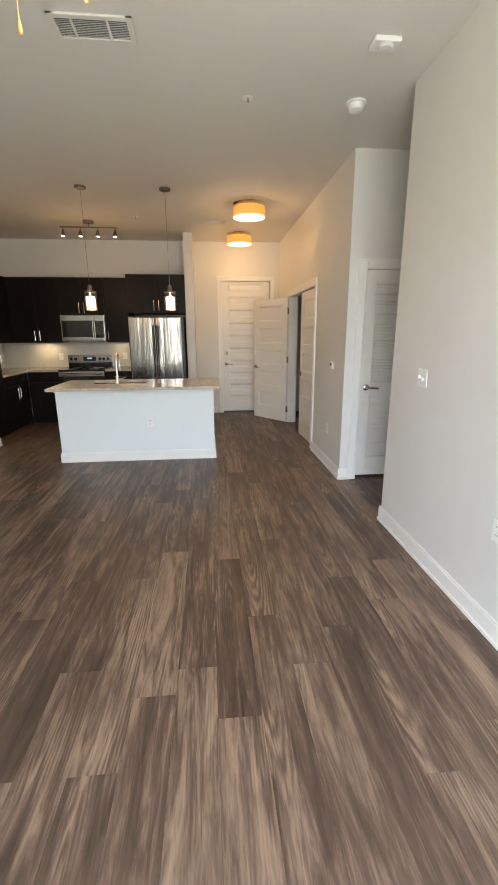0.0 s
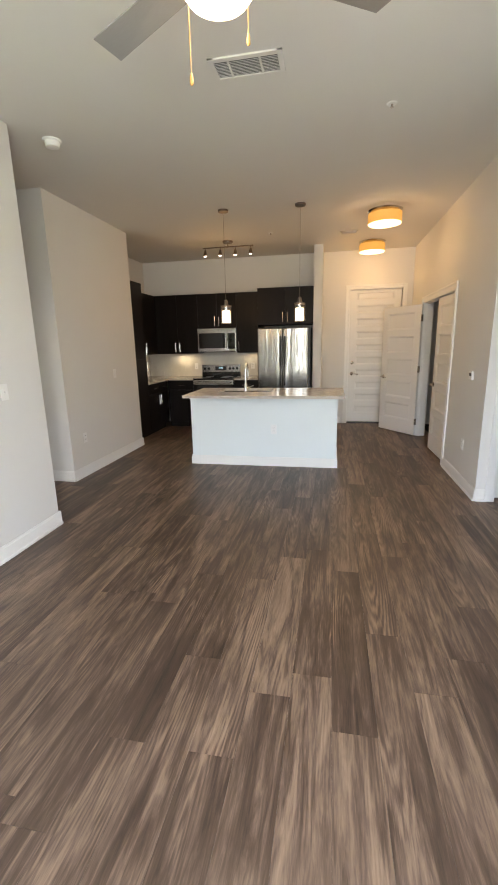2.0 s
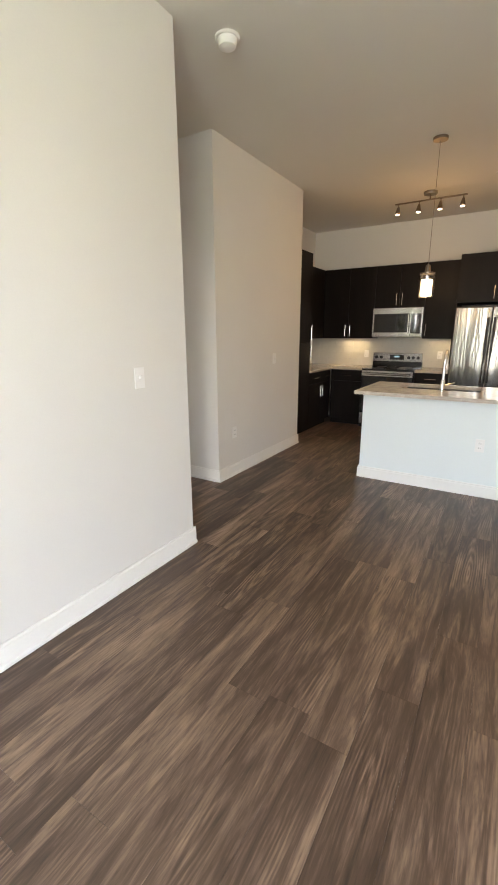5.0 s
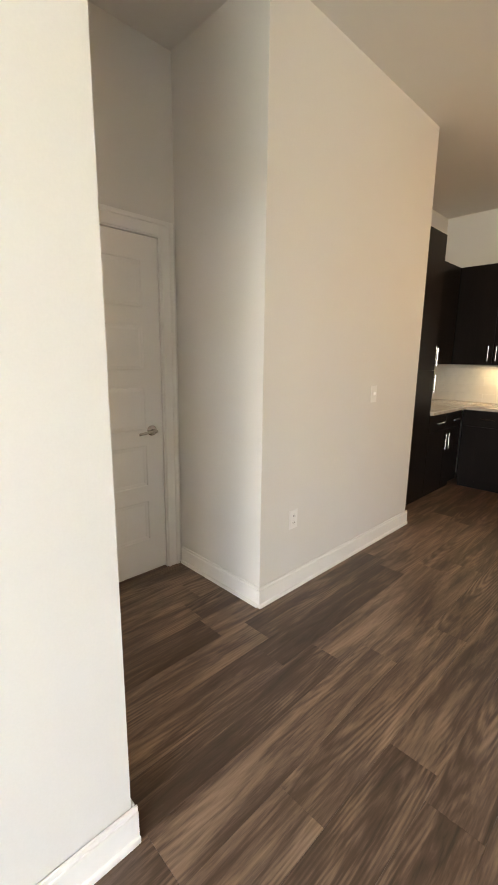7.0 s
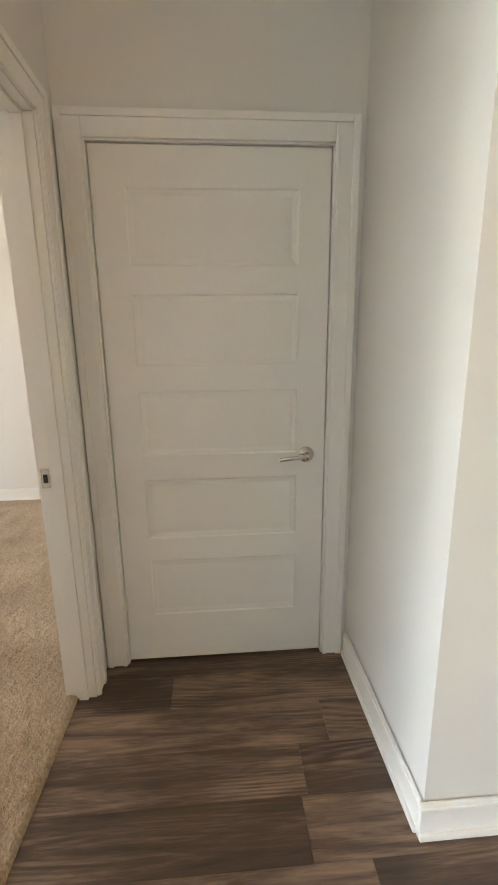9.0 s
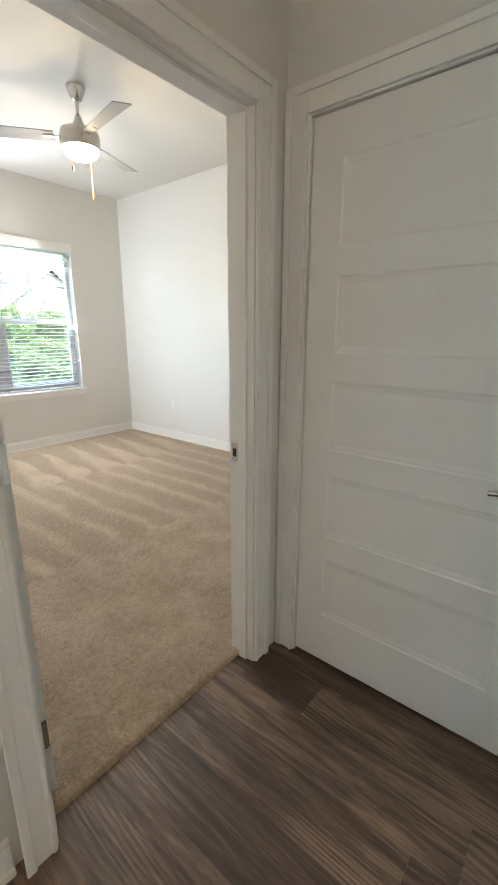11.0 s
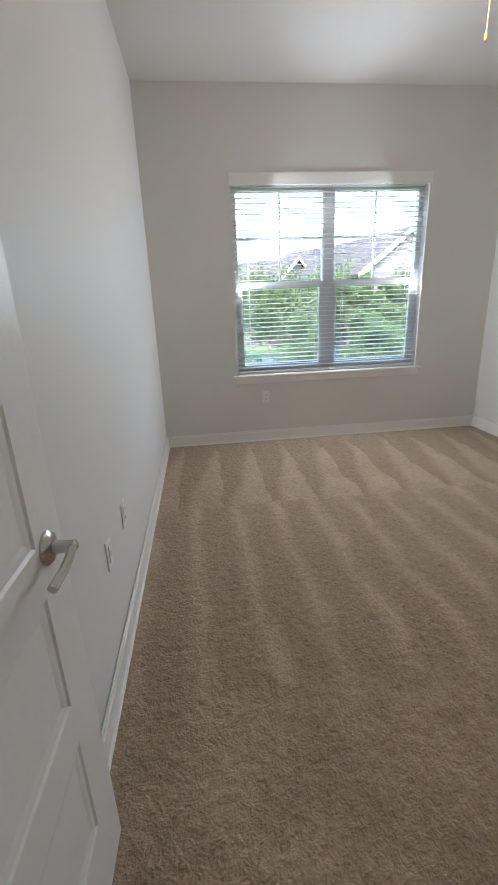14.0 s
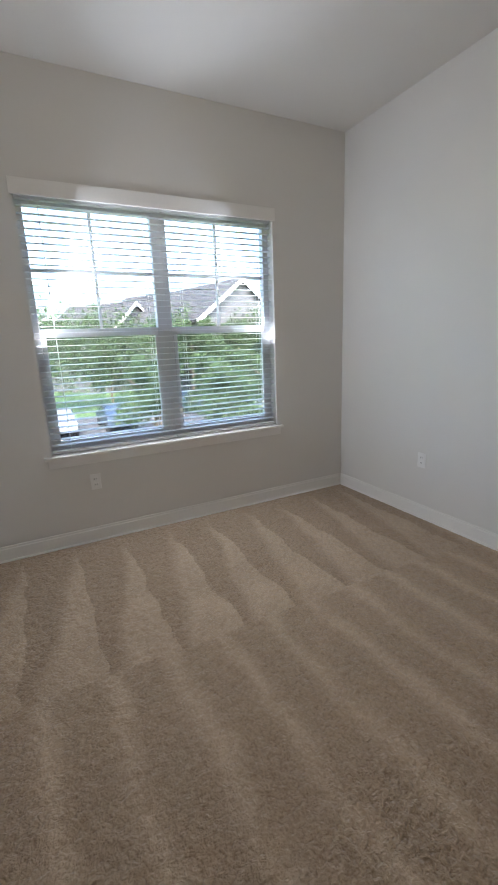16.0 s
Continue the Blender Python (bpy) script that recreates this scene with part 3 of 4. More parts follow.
def cabinet(label, m, w, d, z0, z1, fronts, toe=False, name="cabinet"):
    """A cabinet unit: local x across its front, y from front (0) to back. fronts: x0, x1, z0, z1, pull (side or 'drawer' or '')."""
    c = thing(name, label, "cabinet", m, group="dark kitchen cabinets")
    dims = [(0, w, 0.02, d, z0 + (0.1 if toe else 0), z1)]
    if toe:
        dims.append((0, w, 0.08, d, 0, z0 + 0.1))
    boxes("body", DARKWOOD, dims, c)
    for x0, x1, a, b, pull in fronts:
        f = boxes("drawer" if pull == "drawer" else "door", DARKWOOD, [(x0 + 0.002, x1 - 0.002, 0.0, 0.019, a + 0.002, b - 0.002)], c, bevel=0.002)
        if pull == "drawer":
            xm = (x0 + x1) / 2
            bar_pull(f, (xm - 0.075, 0, (a + b) / 2), (xm + 0.075, 0, (a + b) / 2), (0, -0.03, 0))
        elif pull:
            side, end = pull
            x = x0 + 0.04 if side == "l" else x1 - 0.04
            lo = a + 0.04 if end == "b" else b - 0.20
            bar_pull(f, (x, 0, lo), (x, 0, lo + 0.16), (0, -0.03, 0))
    return c


UB, UT = 1.35, 2.41
# back uppers
cabinet("espresso wall cabinet above the range hood microwave", at(-2.093, 7.45), 0.73, 0.33, 1.80, UT, [(0, 0.365, 1.80, UT, "rb"), (0.365, 0.73, 1.80, UT, "lb")])
cabinet("espresso wall cabinet with two slab doors", at(-2.93, 7.45), 0.837, 0.33, UB, UT, [(0.02, 0.43, UB, UT, "rb"), (0.43, 0.837, UB, UT, "lb")])
cabinet("narrow espresso wall cabinet", at(-1.363, 7.45), 0.44, 0.33, UB, UT, [(0, 0.44, UB, UT, "lb")])
cabinet("deep espresso cabinet above the refrigerator", at(-0.923, 7.16), 0.957, 0.62, 1.82, UT + 0.02, [(0, 0.478, 1.82, UT + 0.02, "rb"), (0.478, 0.957, 1.82, UT + 0.02, "lb")])
boxes("panel", DARKWOOD, [(-0.923, -0.905, 7.1, YB, 0, 1.82)]).parent = None
tagged(bpy.data.objects["panel"], "espresso side panel beside the refrigerator", "cabinet panel")
# left run, fronts look along +x: local x runs along +y
cabinet("tall espresso pantry cabinet", at(-2.64, 5.69, 0, 90), 0.60, 0.60, 0.0, 2.47, [(0, 0.6, 0.1, 1.30, "rt"), (0, 0.6, 1.30, 2.47, "rb")], toe=True)
cabinet("espresso wall cabinet on the side wall", at(-2.92, 6.29, 0, 90), 1.16, 0.33, UB, UT, [(0, 0.58, UB, UT, "rb"), (0.58, 1.16, UB, UT, "lb")])
BT = 0.875
cabinet("espresso base cabinet with drawers on the side wall", at(-2.64, 6.29, 0, 90), 0.86, 0.60, 0, BT,
        [(0, 0.42, 0.70, BT, "drawer"), (0.42, 0.84, 0.70, BT, "drawer"), (0, 0.42, 0.1, 0.70, "rt"), (0.42, 0.84, 0.1, 0.70, "lt")], toe=True)
cabinet("espresso corner base cabinet beside the range", at(-2.64, 7.15), 0.505, 0.62, 0, BT, [(0.03, 0.50, 0.70, BT, "drawer"), (0.03, 0.50, 0.1, 0.70, "")], toe=True)
cabinet("narrow espresso base cabinet beside the range", at(-1.36, 7.15), 0.435, 0.62, 0, BT, [(0, 0.435, 0.70, BT, "drawer"), (0, 0.435, 0.1, 0.70, "lt")], toe=True)


def counters():
    bm = bmesh.new()
    add_box(bm, -3.25, -2.61, 6.292, YB, BT + 0.001, BT + 0.035, 0.005)
    add_box(bm, -2.612, -2.133, 7.125, YB, BT + 0.001, BT + 0.0345, 0.005)
    tagged(finish(bm, "countertop", GRANITE), "pale polished granite counter on base cabinets", "countertop")
    bm = bmesh.new()
    add_box(bm, -1.362, -0.925, 7.125, YB, BT + 0.001, BT + 0.035, 0.005)
    tagged(finish(bm, "countertop", GRANITE), "short pale granite counter beside the range", "countertop")


counters()


def backsplash():
    """Long glazed tiles in half bond on the back and side walls."""
    back = structure(boxes("backsplash", GROUT, [(-3.25, -0.925, YB - 0.006, YB - 0.001, 0.91, UB + 0.03), (-3.249, -3.244, 6.3, YB - 0.006, 0.91, UB)]), "pale glazed tile backsplash", "backsplash")
    tw, th = 0.30, 0.10
    cache = {}

    def tile(w, h, m):
        key = (round(w, 3), round(h, 3))
        if key not in cache:
            bm = bmesh.new()
            add_box(bm, 0, w - 0.003, -0.006, 0, 0, h - 0.003, 0.0015)
            ob = finish(bm, "tile", TILE, back)
            cache[key] = ob.data
        else:
            ob = new("tile", cache[key])
            ob.parent = back
        ob.matrix_world = m

    for r in range(5):
        z = 0.912 + r * th
        h = min(th, UB + 0.03 - z)
        if h < 0.02:
            continue
        x = -3.24 - (tw / 2 if r % 2 else 0)
        while x < -0.93:
            a, b = max(x, -3.235), min(x + tw, -0.93)
            if b - a > 0.02:
                tile(b - a, h, at(a, YB - 0.006, z))
            x += tw
        y = 6.3 - (tw / 2 if r % 2 else 0)
        while y < 7.76:
            a, b = max(y, 6.3), min(y + tw, 7.76)
            if b - a > 0.02:
                tile(b - a, h, at(-3.244, a, z, 90))
            y += tw


def rangecooker():
    r = thing("range", "stainless electric range with black glass cooktop", "range", at(-2.128, 7.09))
    w = 0.762
    boxes("body", BLACK, [(0, w, 0.03, 0.685, 0.0, 0.895)], r, bevel=0.004)
    boxes("cooktop", BLACKGLASS, [(0.004, w - 0.004, 0.0, 0.60, 0.896, 0.912)], r, bevel=0.004)
    boxes("oven_door", STEEL, [(0.006, w - 0.006, 0.0, 0.03, 0.80, 0.885)], r, bevel=0.004)
    boxes("oven_window", BLACKGLASS, [(0.006, w - 0.006, 0.004, 0.03, 0.24, 0.798)], r, bevel=0.002)
    boxes("drawer", STEEL, [(0.006, w - 0.006, 0.0, 0.03, 0.06, 0.232)], r, bevel=0.004)
    bm = bmesh.new()
    add_tube(bm, [(0.05, -0.045, 0.84), (w - 0.05, -0.045, 0.84)], 0.014, 10)
    for x in (0.08, w - 0.08):
        add_tube(bm, [(x, 0.002, 0.84), (x, -0.045, 0.84)], 0.010, 8)
    finish(bm, "handle", STEEL, r, True)
    boxes("backguard", BLACK, [(0, w, 0.605, 0.685, 0.896, 0.985)], r, bevel=0.004)
    boxes("control_panel", STEEL, [(0.004, w - 0.004, 0.60, 0.68, 0.986, 1.125)], r, bevel=0.006)
    boxes("display", BLACKGLASS, [(0.27, 0.49, 0.596, 0.604, 1.02, 1.095)], r, bevel=0.002)
    boxes("clock", LCD, [(0.34, 0.42, 0.5945, 0.597, 1.055, 1.08)], r)
    for x in (0.06, 0.135, w - 0.2, w - 0.135, w - 0.06):
        lathe("knob", BLACK, [(0.024, 0), (0.022, 0.02), (0.018, 0.026)], r, Matrix.Translation((x, 0.60, 1.055)) @ Matrix.Rotation(radians(90), 4, "X"), 16)
    for x, y, rad in ((0.2, 0.16, 0.1), (0.56, 0.16, 0.08), (0.2, 0.43, 0.08), (0.56, 0.43, 0.1)):
        lathe("burner", DARKGREY, [(rad, 0), (rad, 0.0006)], r, Matrix.Translation((x, y, 0.9121)), 28)


def microwave():
    r = thing("microwave", "stainless over-the-range microwave with dark window", "microwave", at(-2.092, 7.375))
    w, z0, z1 = 0.727, 1.375, 1.797
    boxes("body", STEEL, [(0, w, 0.025, 0.40, z0, z1)], r, bevel=0.004)
    boxes("door", STEEL, [(0.003, w - 0.16, 0.0, 0.024, z0 + 0.012, z1 - 0.004), (w - 0.158, w - 0.003, 0.0, 0.024, z0 + 0.012, z0 + 0.05), (w - 0.158, w - 0.003, 0, 0.024, z1 - 0.09, z1 - 0.004)], r, bevel=0.004)
    boxes("window", BLACKGLASS, [(0.028, w - 0.205, -0.003, 0.002, z0 + 0.065, z1 - 0.085)], r, bevel=0.002)
    boxes("keypad", BLACKGLASS, [(w - 0.156, w - 0.02, -0.002, 0.02, z0 + 0.052, z1 - 0.092)], r, bevel=0.002)
    bm = bmesh.new()
    add_tube(bm, [(w - 0.188, -0.035, z0 + 0.06), (w - 0.188, -0.035, z1 - 0.08)], 0.010, 10)
    for z in (z0 + 0.08, z1 - 0.10):
        add_tube(bm, [(w - 0.188, 0, z), (w - 0.188, -0.035, z)], 0.007, 8)
    finish(bm, "handle", STEEL, r, True)
    boxes("vent", DARKGREY, [(0.02, w - 0.02, 0.03, 0.36, z0 - 0.006, z0)], r)


def fridge():
    r = thing("refrigerator", "stainless French-door refrigerator with dark sides", "refrigerator", at(-0.897, 6.965))
    w, h = 0.895, 1.765
    boxes("body", DARKGREY, [(0.004, w, 0.085, 0.78, 0.02, h)], r, bevel=0.006)
    boxes("foot", BLACK, [(0.05, w - 0.05, 0.15, 0.7, 0, 0.02)], r)
    for x0, x1 in ((0.004, 0.428), (0.434, 0.858)):
        boxes("door", FRIDGE_STEEL, [(x0, x1, 0.0, 0.08, 0.72, h - 0.012)], r, bevel=0.012)
    boxes("freezer_drawer", FRIDGE_STEEL, [(0.004, 0.858, 0.0, 0.08, 0.06, 0.71)], r, bevel=0.012)
    for x in (0.395, 0.467):
        bm = bmesh.new()
        add_tube(bm, [(x, -0.05, 0.80), (x, -0.055, 1.2), (x, -0.05, 1.62)], 0.013, 10)
        for z in (0.84, 1.58):
            add_tube(bm, [(x, 0.002, z), (x, -0.05, z)], 0.010, 8)
        finish(bm, "handle", DARKGREY, r, True)
    bm = bmesh.new()
    add_tube(bm, [(0.1, -0.05, 0.63), (0.76, -0.05, 0.63)], 0.013, 10)
    for x in (0.14, 0.72):
        add_tube(bm, [(x, 0.002, 0.63), (x, -0.05, 0.63)], 0.010, 8)
    finish(bm, "handle", STEEL, r, True)
    lathe("badge", NICKEL, [(0.016, 0), (0.014, 0.002)], r, Matrix.Translation((0.80, 0, 1.66)) @ Matrix.Rotation(radians(90), 4, "X"), 16)


rangecooker()
microwave()
fridge()


def plate(parent_name, label, m, kind="outlet"):
    """A wall plate: local x across, y out of the wall is -y."""
    p = thing(parent_name, label, "outlet" if kind == "outlet" else "light switch", m)
    half = 0.058 if kind == "double" else 0.036
    boxes("plate", PLASTIC, [(-half, half, -0.006, -0.0005, -0.058, 0.058)], p, bevel=0.002)
    if kind == "outlet":
        for z in (-0.021, 0.021):
            boxes("socket", PLASTIC, [(-0.017, 0.017, -0.0085, -0.0055, z - 0.0145, z + 0.0145)], p, bevel=0.003)
            boxes("slot", VOID, [(-0.0085, -0.006, -0.0092, -0.0083, z - 0.004, z + 0.006), (0.006, 0.0085, -0.0092, -0.0083, z - 0.004, z + 0.006)], p)
    elif kind == "toggle":
        boxes("toggle", PLASTIC, [(-0.005, 0.005, -0.02, -0.005, -0.006, 0.012)], p, bevel=0.002)
    elif kind == "double":
        for x, z in ((-0.023, 0.004), (0.023, -0.010)):
            boxes("toggle", PLASTIC, [(x - 0.005, x + 0.005, -0.02, -0.005, z - 0.004, z + 0.012)], p, bevel=0.002)
    else:
        boxes("rocker", PLASTIC, [(-0.017, 0.017, -0.0105, -0.0055, -0.034, 0.034)], p, bevel=0.003)
        boxes("socket", PLASTIC, [(-0.008, 0.008, -0.013, -0.010, -0.008, 0.008)], p, bevel=0.002)
    return p


def island():
    r = thing("kitchen_island", "white-painted kitchen island with pale granite top", "kitchen island", at(0, 0))
    x0, x1, y0, y1 = -1.392, 0.43, 4.758, 5.46
    boxes("body", ISLE, [(x0, x1, y0, y0 + 0.1, 0, 0.872), (x0, x0 + 0.03, y0 + 0.1, y1, 0, 0.872), (x1 - 0.03, x1, y0 + 0.1, y1, 0, 0.872)], r)
    boxes("cabinet_front", DARKWOOD, [(x0 + 0.03, x1 - 0.03, y1 - 0.02, y1 - 0.002, 0.1, 0.872), (x0 + 0.03, x1 - 0.03, y1 - 0.1, y1 - 0.08, 0, 0.1)], r)
    boxes("baseboard", TRIM, [(x0 - T, x1 + T, y0 - T, y0, 0, 0.098), (x0 - T, x0, y0, y1, 0, 0.098), (x1, x1 + T, y0, y1, 0, 0.098),
                              (x0 - 0.012, x1 + 0.012, y0 - 0.012, y0, 0.098, 0.116), (x0 - 0.012, x0, y0, y1, 0.098, 0.116), (x1, x1 + 0.012, y0, y1, 0.098, 0.116)], r, bevel=0.002)
    boxes("moulding", TRIM, [(x0 - 0.008, x1 + 0.008, y0 - 0.010, y0, 0.845, 0.872), (x0 - 0.008, x0, y0, y1, 0.845, 0.872), (x1, x1 + 0.008, y0, y1, 0.845, 0.872)], r, bevel=0.002)
    a, b, c, d = -1.435, 0.51, 4.585, 5.50
    sx0, sx1, sy0, sy1 = -1.10, -0.40, 5.02, 5.42
    z0, z1 = 0.8725, 0.905
    boxes("countertop", GRANITE, [(a, b, c, sy0, z0, z1), (a, b, sy1, d, z0, z1), (a, sx0, sy0, sy1, z0, z1), (sx1, b, sy0, sy1, z0, z1)], r)
    boxes("sink", STEEL, [(sx0 - 0.01, sx1 + 0.01, sy0 - 0.01, sy1 + 0.01, 0.70, 0.705), (sx0 - 0.01, sx0 - 0.004, sy0, sy1, 0.70, z0), (sx1 + 0.004, sx1 + 0.01, sy0, sy1, 0.70, z0),
                          (sx0, sx1, sy0 - 0.01, sy0 - 0.004, 0.70, z0), (sx0, sx1, sy1 + 0.004, sy1 + 0.01, 0.70, z0)], r)
    f = thing("faucet", "chrome pull-down gooseneck faucet on the island counter", "faucet", at(-0.715, 4.955, 0.905))
    lathe("base", CHROME, [(0.028, 0), (0.028, 0.006), (0.019, 0.012), (0.018, 0.10), (0.014, 0.105)], f)
    pts = [(0, 0, 0.1), (0, 0, 0.28)] + [(0, 0.085 - 0.085 * math.cos(k * math.pi / 10), 0.28 + 0.085 * math.sin(k * math.pi / 10)) for k in range(1, 11)] + [(0, 0.17, 0.22)]
    tube("spout", CHROME, pts, 0.0125, f, 12)
    lathe("spray_head", CHROME, [(0.014, 0.0), (0.018, 0.02), (0.016, 0.09)], f, Matrix.Translation((0, 0.17, 0.15)))
    tube("lever", CHROME, [(0.015, 0, 0.06), (0.05, 0, 0.065), (0.10, -0.01, 0.085)], 0.006, f, 8)
    plate("outlet", "white outlet in the island's panel", at(-0.335, y0, 0.47))


island()
plate("outlet", "white outlet on the tiled backsplash", at(-1.13, YB - 0.0125, 1.10))
plate("outlet", "white outlet on the tiled backsplash beside the range", at(-2.26, YB - 0.0125, 1.10))

# ---- lamps and ceiling fixtures ----


def pendant(x, y):
    p = thing("pendant_lamp", "hanging pendant with clear glass around a lit frosted tube", "pendant lamp", at(x, y, 0), group="pendants over the island")
    lathe("canopy", BRONZE, [(0.06, H - 0.022), (0.062, H - 0.006), (0.062, H - 0.0005)], p)
    tube("cord", BRONZE, [(0, 0, H - 0.02), (0, 0, 2.03)], 0.0022, p, 6)
    lathe("socket", BRONZE, [(0.066, 1.957), (0.066, 1.970), (0.026, 1.978), (0.02, 2.03), (0.008, 2.04)], p)
    lathe("diffuser", TUBE, [(0.047, 1.768), (0.050, 1.773), (0.050, 1.905), (0.044, 1.912)], p)
    bm = bmesh.new()
    add_lathe(bm, [(0.072, 1.755), (0.072, 1.956), (0.068, 1.956), (0.068, 1.755)], None, 28)
    bmesh.ops.delete(bm, geom=[f for f in bm.faces if len(f.verts) > 4], context="FACES_ONLY")
    g = finish(bm, "glass", CLEAR, p, True)
    g.visible_shadow = False
    lamp("pendant_light", "POINT", at(x, y, 1.70), 0.05, WARM, radius=0.05)
    return p


pendant(-0.955, 5.02)
pendant(-0.045, 5.02)


def drum(y):
    p = thing("ceiling_lamp", "flush drum ceiling lamp with lit amber fabric shade", "ceiling lamp", at(0.945, y, 0), group="drum ceiling lamps")
    lathe("canopy", NICKEL, [(0.170, H - 0.036), (0.175, H - 0.03), (0.205, H - 0.0005)], p, steps=40)
    lathe("shade", FABRIC, [(0.198, H - 0.150), (0.2, H - 0.147), (0.2, H - 0.040), (0.198, H - 0.0365)], p, steps=40)
    lathe("diffuser", DIFFUSER, [(0.15, H - 0.161), (0.19, H - 0.157), (0.196, H - 0.1505)], p, steps=40)
    lathe("finial", NICKEL, [(0.004, H - 0.177), (0.010, H - 0.171), (0.010, H - 0.165), (0.006, H - 0.1612)], p, steps=12)
    lamp("drum_light", "POINT", at(0.945, y, H - 0.30), 0.34, WARM, radius=0.1)


drum(5.53)
drum(7.18)


def track():
    p = thing("track_light", "satin nickel track light with four lit spot heads", "track light", at(-1.26, 6.5, 0))
    lathe("canopy", BRONZE, [(0.075, H - 0.03), (0.078, H - 0.02), (0.078, H - 0.0005)], p)
    tube("stem", BRONZE, [(0, 0, H - 0.02), (0, 0, H - 0.085)], 0.008, p)
    tube("rail", BRONZE, [(-0.40, 0, H - 0.085), (0.40, 0, H - 0.085)], 0.009, p)
    for x in (-0.36, -0.12, 0.12, 0.36):
        m = Matrix.Translation((x, 0, H - 0.115)) @ Matrix.Rotation(radians(-12), 4, "X")
        bm = bmesh.new()
        add_tube(bm, [(x, 0, H - 0.085), (x, 0, H - 0.12)], 0.006, 8)
        add_lathe(bm, [(0.029, -0.095), (0.028, -0.07), (0.015, -0.01), (0.008, 0.0)], m, 16)
        h = finish(bm, "spot_head", BRONZE, p, True)
        lathe("bulb", BULB, [(0.020, -0.0975), (0.025, -0.0955)], h, m, 16)


track()
lamp("track_glow", "POINT", at(-1.26, 6.30, H - 0.85), 0.34, WARM, radius=0.12)
lamp("cabinet_light", "AREA", look((-2.45, 7.62, UB - 0.012), (-2.45, 7.62, 0)), 0.06, (1.0, 0.80, 0.45), size=0.3, size_y=0.06)
lamp("cabinet_light", "AREA", look((-1.14, 7.62, UB - 0.012), (-1.14, 7.62, 0)), 0.03, (1.0, 0.80, 0.45), size=0.25, size_y=0.06)


def fan(x, y, turn, label):
    f = thing("ceiling_fan", label, "ceiling fan", at(x, y, 0, turn), group="ceiling fans")
    lathe("canopy", NICKEL, [(0.026, H - 0.085), (0.04, H - 0.075), (0.062, H - 0.02), (0.065, H - 0.0005)], f)
    tube("downrod", NICKEL, [(0, 0, H - 0.06), (0, 0, 2.86)], 0.012, f)
    lathe("motor", NICKEL, [(0.132, 2.664), (0.136, 2.668), (0.14, 2.745), (0.136, 2.75), (0.136, 2.752), (0.13, 2.775), (0.05, 2.80), (0.028, 2.85), (0.018, 2.88), (0.012, 2.885)], f, steps=36)
    lathe("globe", GLOBE, [(0.03, 2.600), (0.07, 2.606), (0.105, 2.622), (0.123, 2.645), (0.127, 2.6638)], f, steps=36)
    bm = bmesh.new()
    add_box(bm, 0.17, 0.66, -0.062, 0.062, -0.003, 0.003, 0.002, Matrix.Rotation(radians(11), 4, "X"))
    for v in bm.verts:
        k = (v.co.x - 0.17) / 0.49
        v.co.y *= 0.82 + 0.25 * k
    add_box(bm, 0.12, 0.24, -0.022, 0.022, -0.006, -0.001, 0.001)
    blade = finish(bm, "blade", BLADE, f)
    blade.location = (0, 0, 2.735)
    for a in (120, 240):
        b2 = new("blade", blade.data)
        b2.parent, b2.location, b2.rotation_euler = f, (0, 0, 2.735), (0, 0, radians(a))
    for ang, low in ((200, 2.40), (20, 2.53)):
        c, s = 0.100 * math.cos(radians(ang - turn)), 0.100 * math.sin(radians(ang - turn))
        ch = tube("pull_chain", CORD, [(c, s, 2.66), (c, s, low)], 0.0016, f, 6)
        lathe("chain_pull", CORD, [(0.003, low - 0.035), (0.007, low - 0.03), (0.006, low - 0.01), (0.003, low)], f, Matrix.Translation((c, s, 0)), 10)
    return f


fan(-0.06, 1.375, 30, "brushed nickel three-blade ceiling fan with lit globe")
fan(-3.82, 0.60, 82, "brushed nickel three-blade bedroom ceiling fan with lit globe")
lamp("fan_light", "POINT", at(-0.06, 1.375, 2.50), 0.16, SOFT, radius=0.1)
lamp("fan_light", "POINT", at(-3.82, 0.60, 2.50), 0.48, SOFT, radius=0.1)


def register(x, y, w, d, label, bars):
    r = thing("ceiling_vent", label, "ceiling vent", at(x, y, H))
    boxes("frame", CEIL, [(-w / 2, w / 2, -d / 2, -d / 2 + 0.03, -0.010, -0.0005), (-w / 2, w / 2, d / 2 - 0.03, d / 2, -0.010, -0.0005), (-w / 2, -w / 2 + 0.03, -d / 2, d / 2, -0.0095, -0.0005), (w / 2 - 0.03, w / 2, -d / 2, d / 2, -0.0095, -0.0005)]
          + [(px - 0.006, px + 0.006, -d / 2 + 0.03, d / 2 - 0.03, -0.008, -0.0005) for px in bars], r)
    # thin grey sheet on the ceiling paints the shade behind the louvers
    boxes("vent_shade", VENT_SHADE, [(-w / 2 + 0.03, w / 2 - 0.03, -d / 2 + 0.03, d / 2 - 0.03, -0.0015, -0.0007)], r)
    n = int((d - 0.06) / 0.013)
    bm = bmesh.new()
    for k in range(n):
        add_box(bm, -w / 2 + 0.03, w / 2 - 0.03, -0.004, 0.004, -0.0006, 0.0006, 0, Matrix.Translation((0, -d / 2 + 0.036 + k * 0.013, -0.005)) @ Matrix.Rotation(radians(40), 4, "X"))
    tagged(finish(bm, "louver", FRAME, r), kind="stuff")


register(-0.17, 2.50, 0.42, 0.21, "white louvered air register in the ceiling", (-0.10, 0.08))
register(0.555, 6.45, 0.25, 0.14, "small white air register in the ceiling", ())


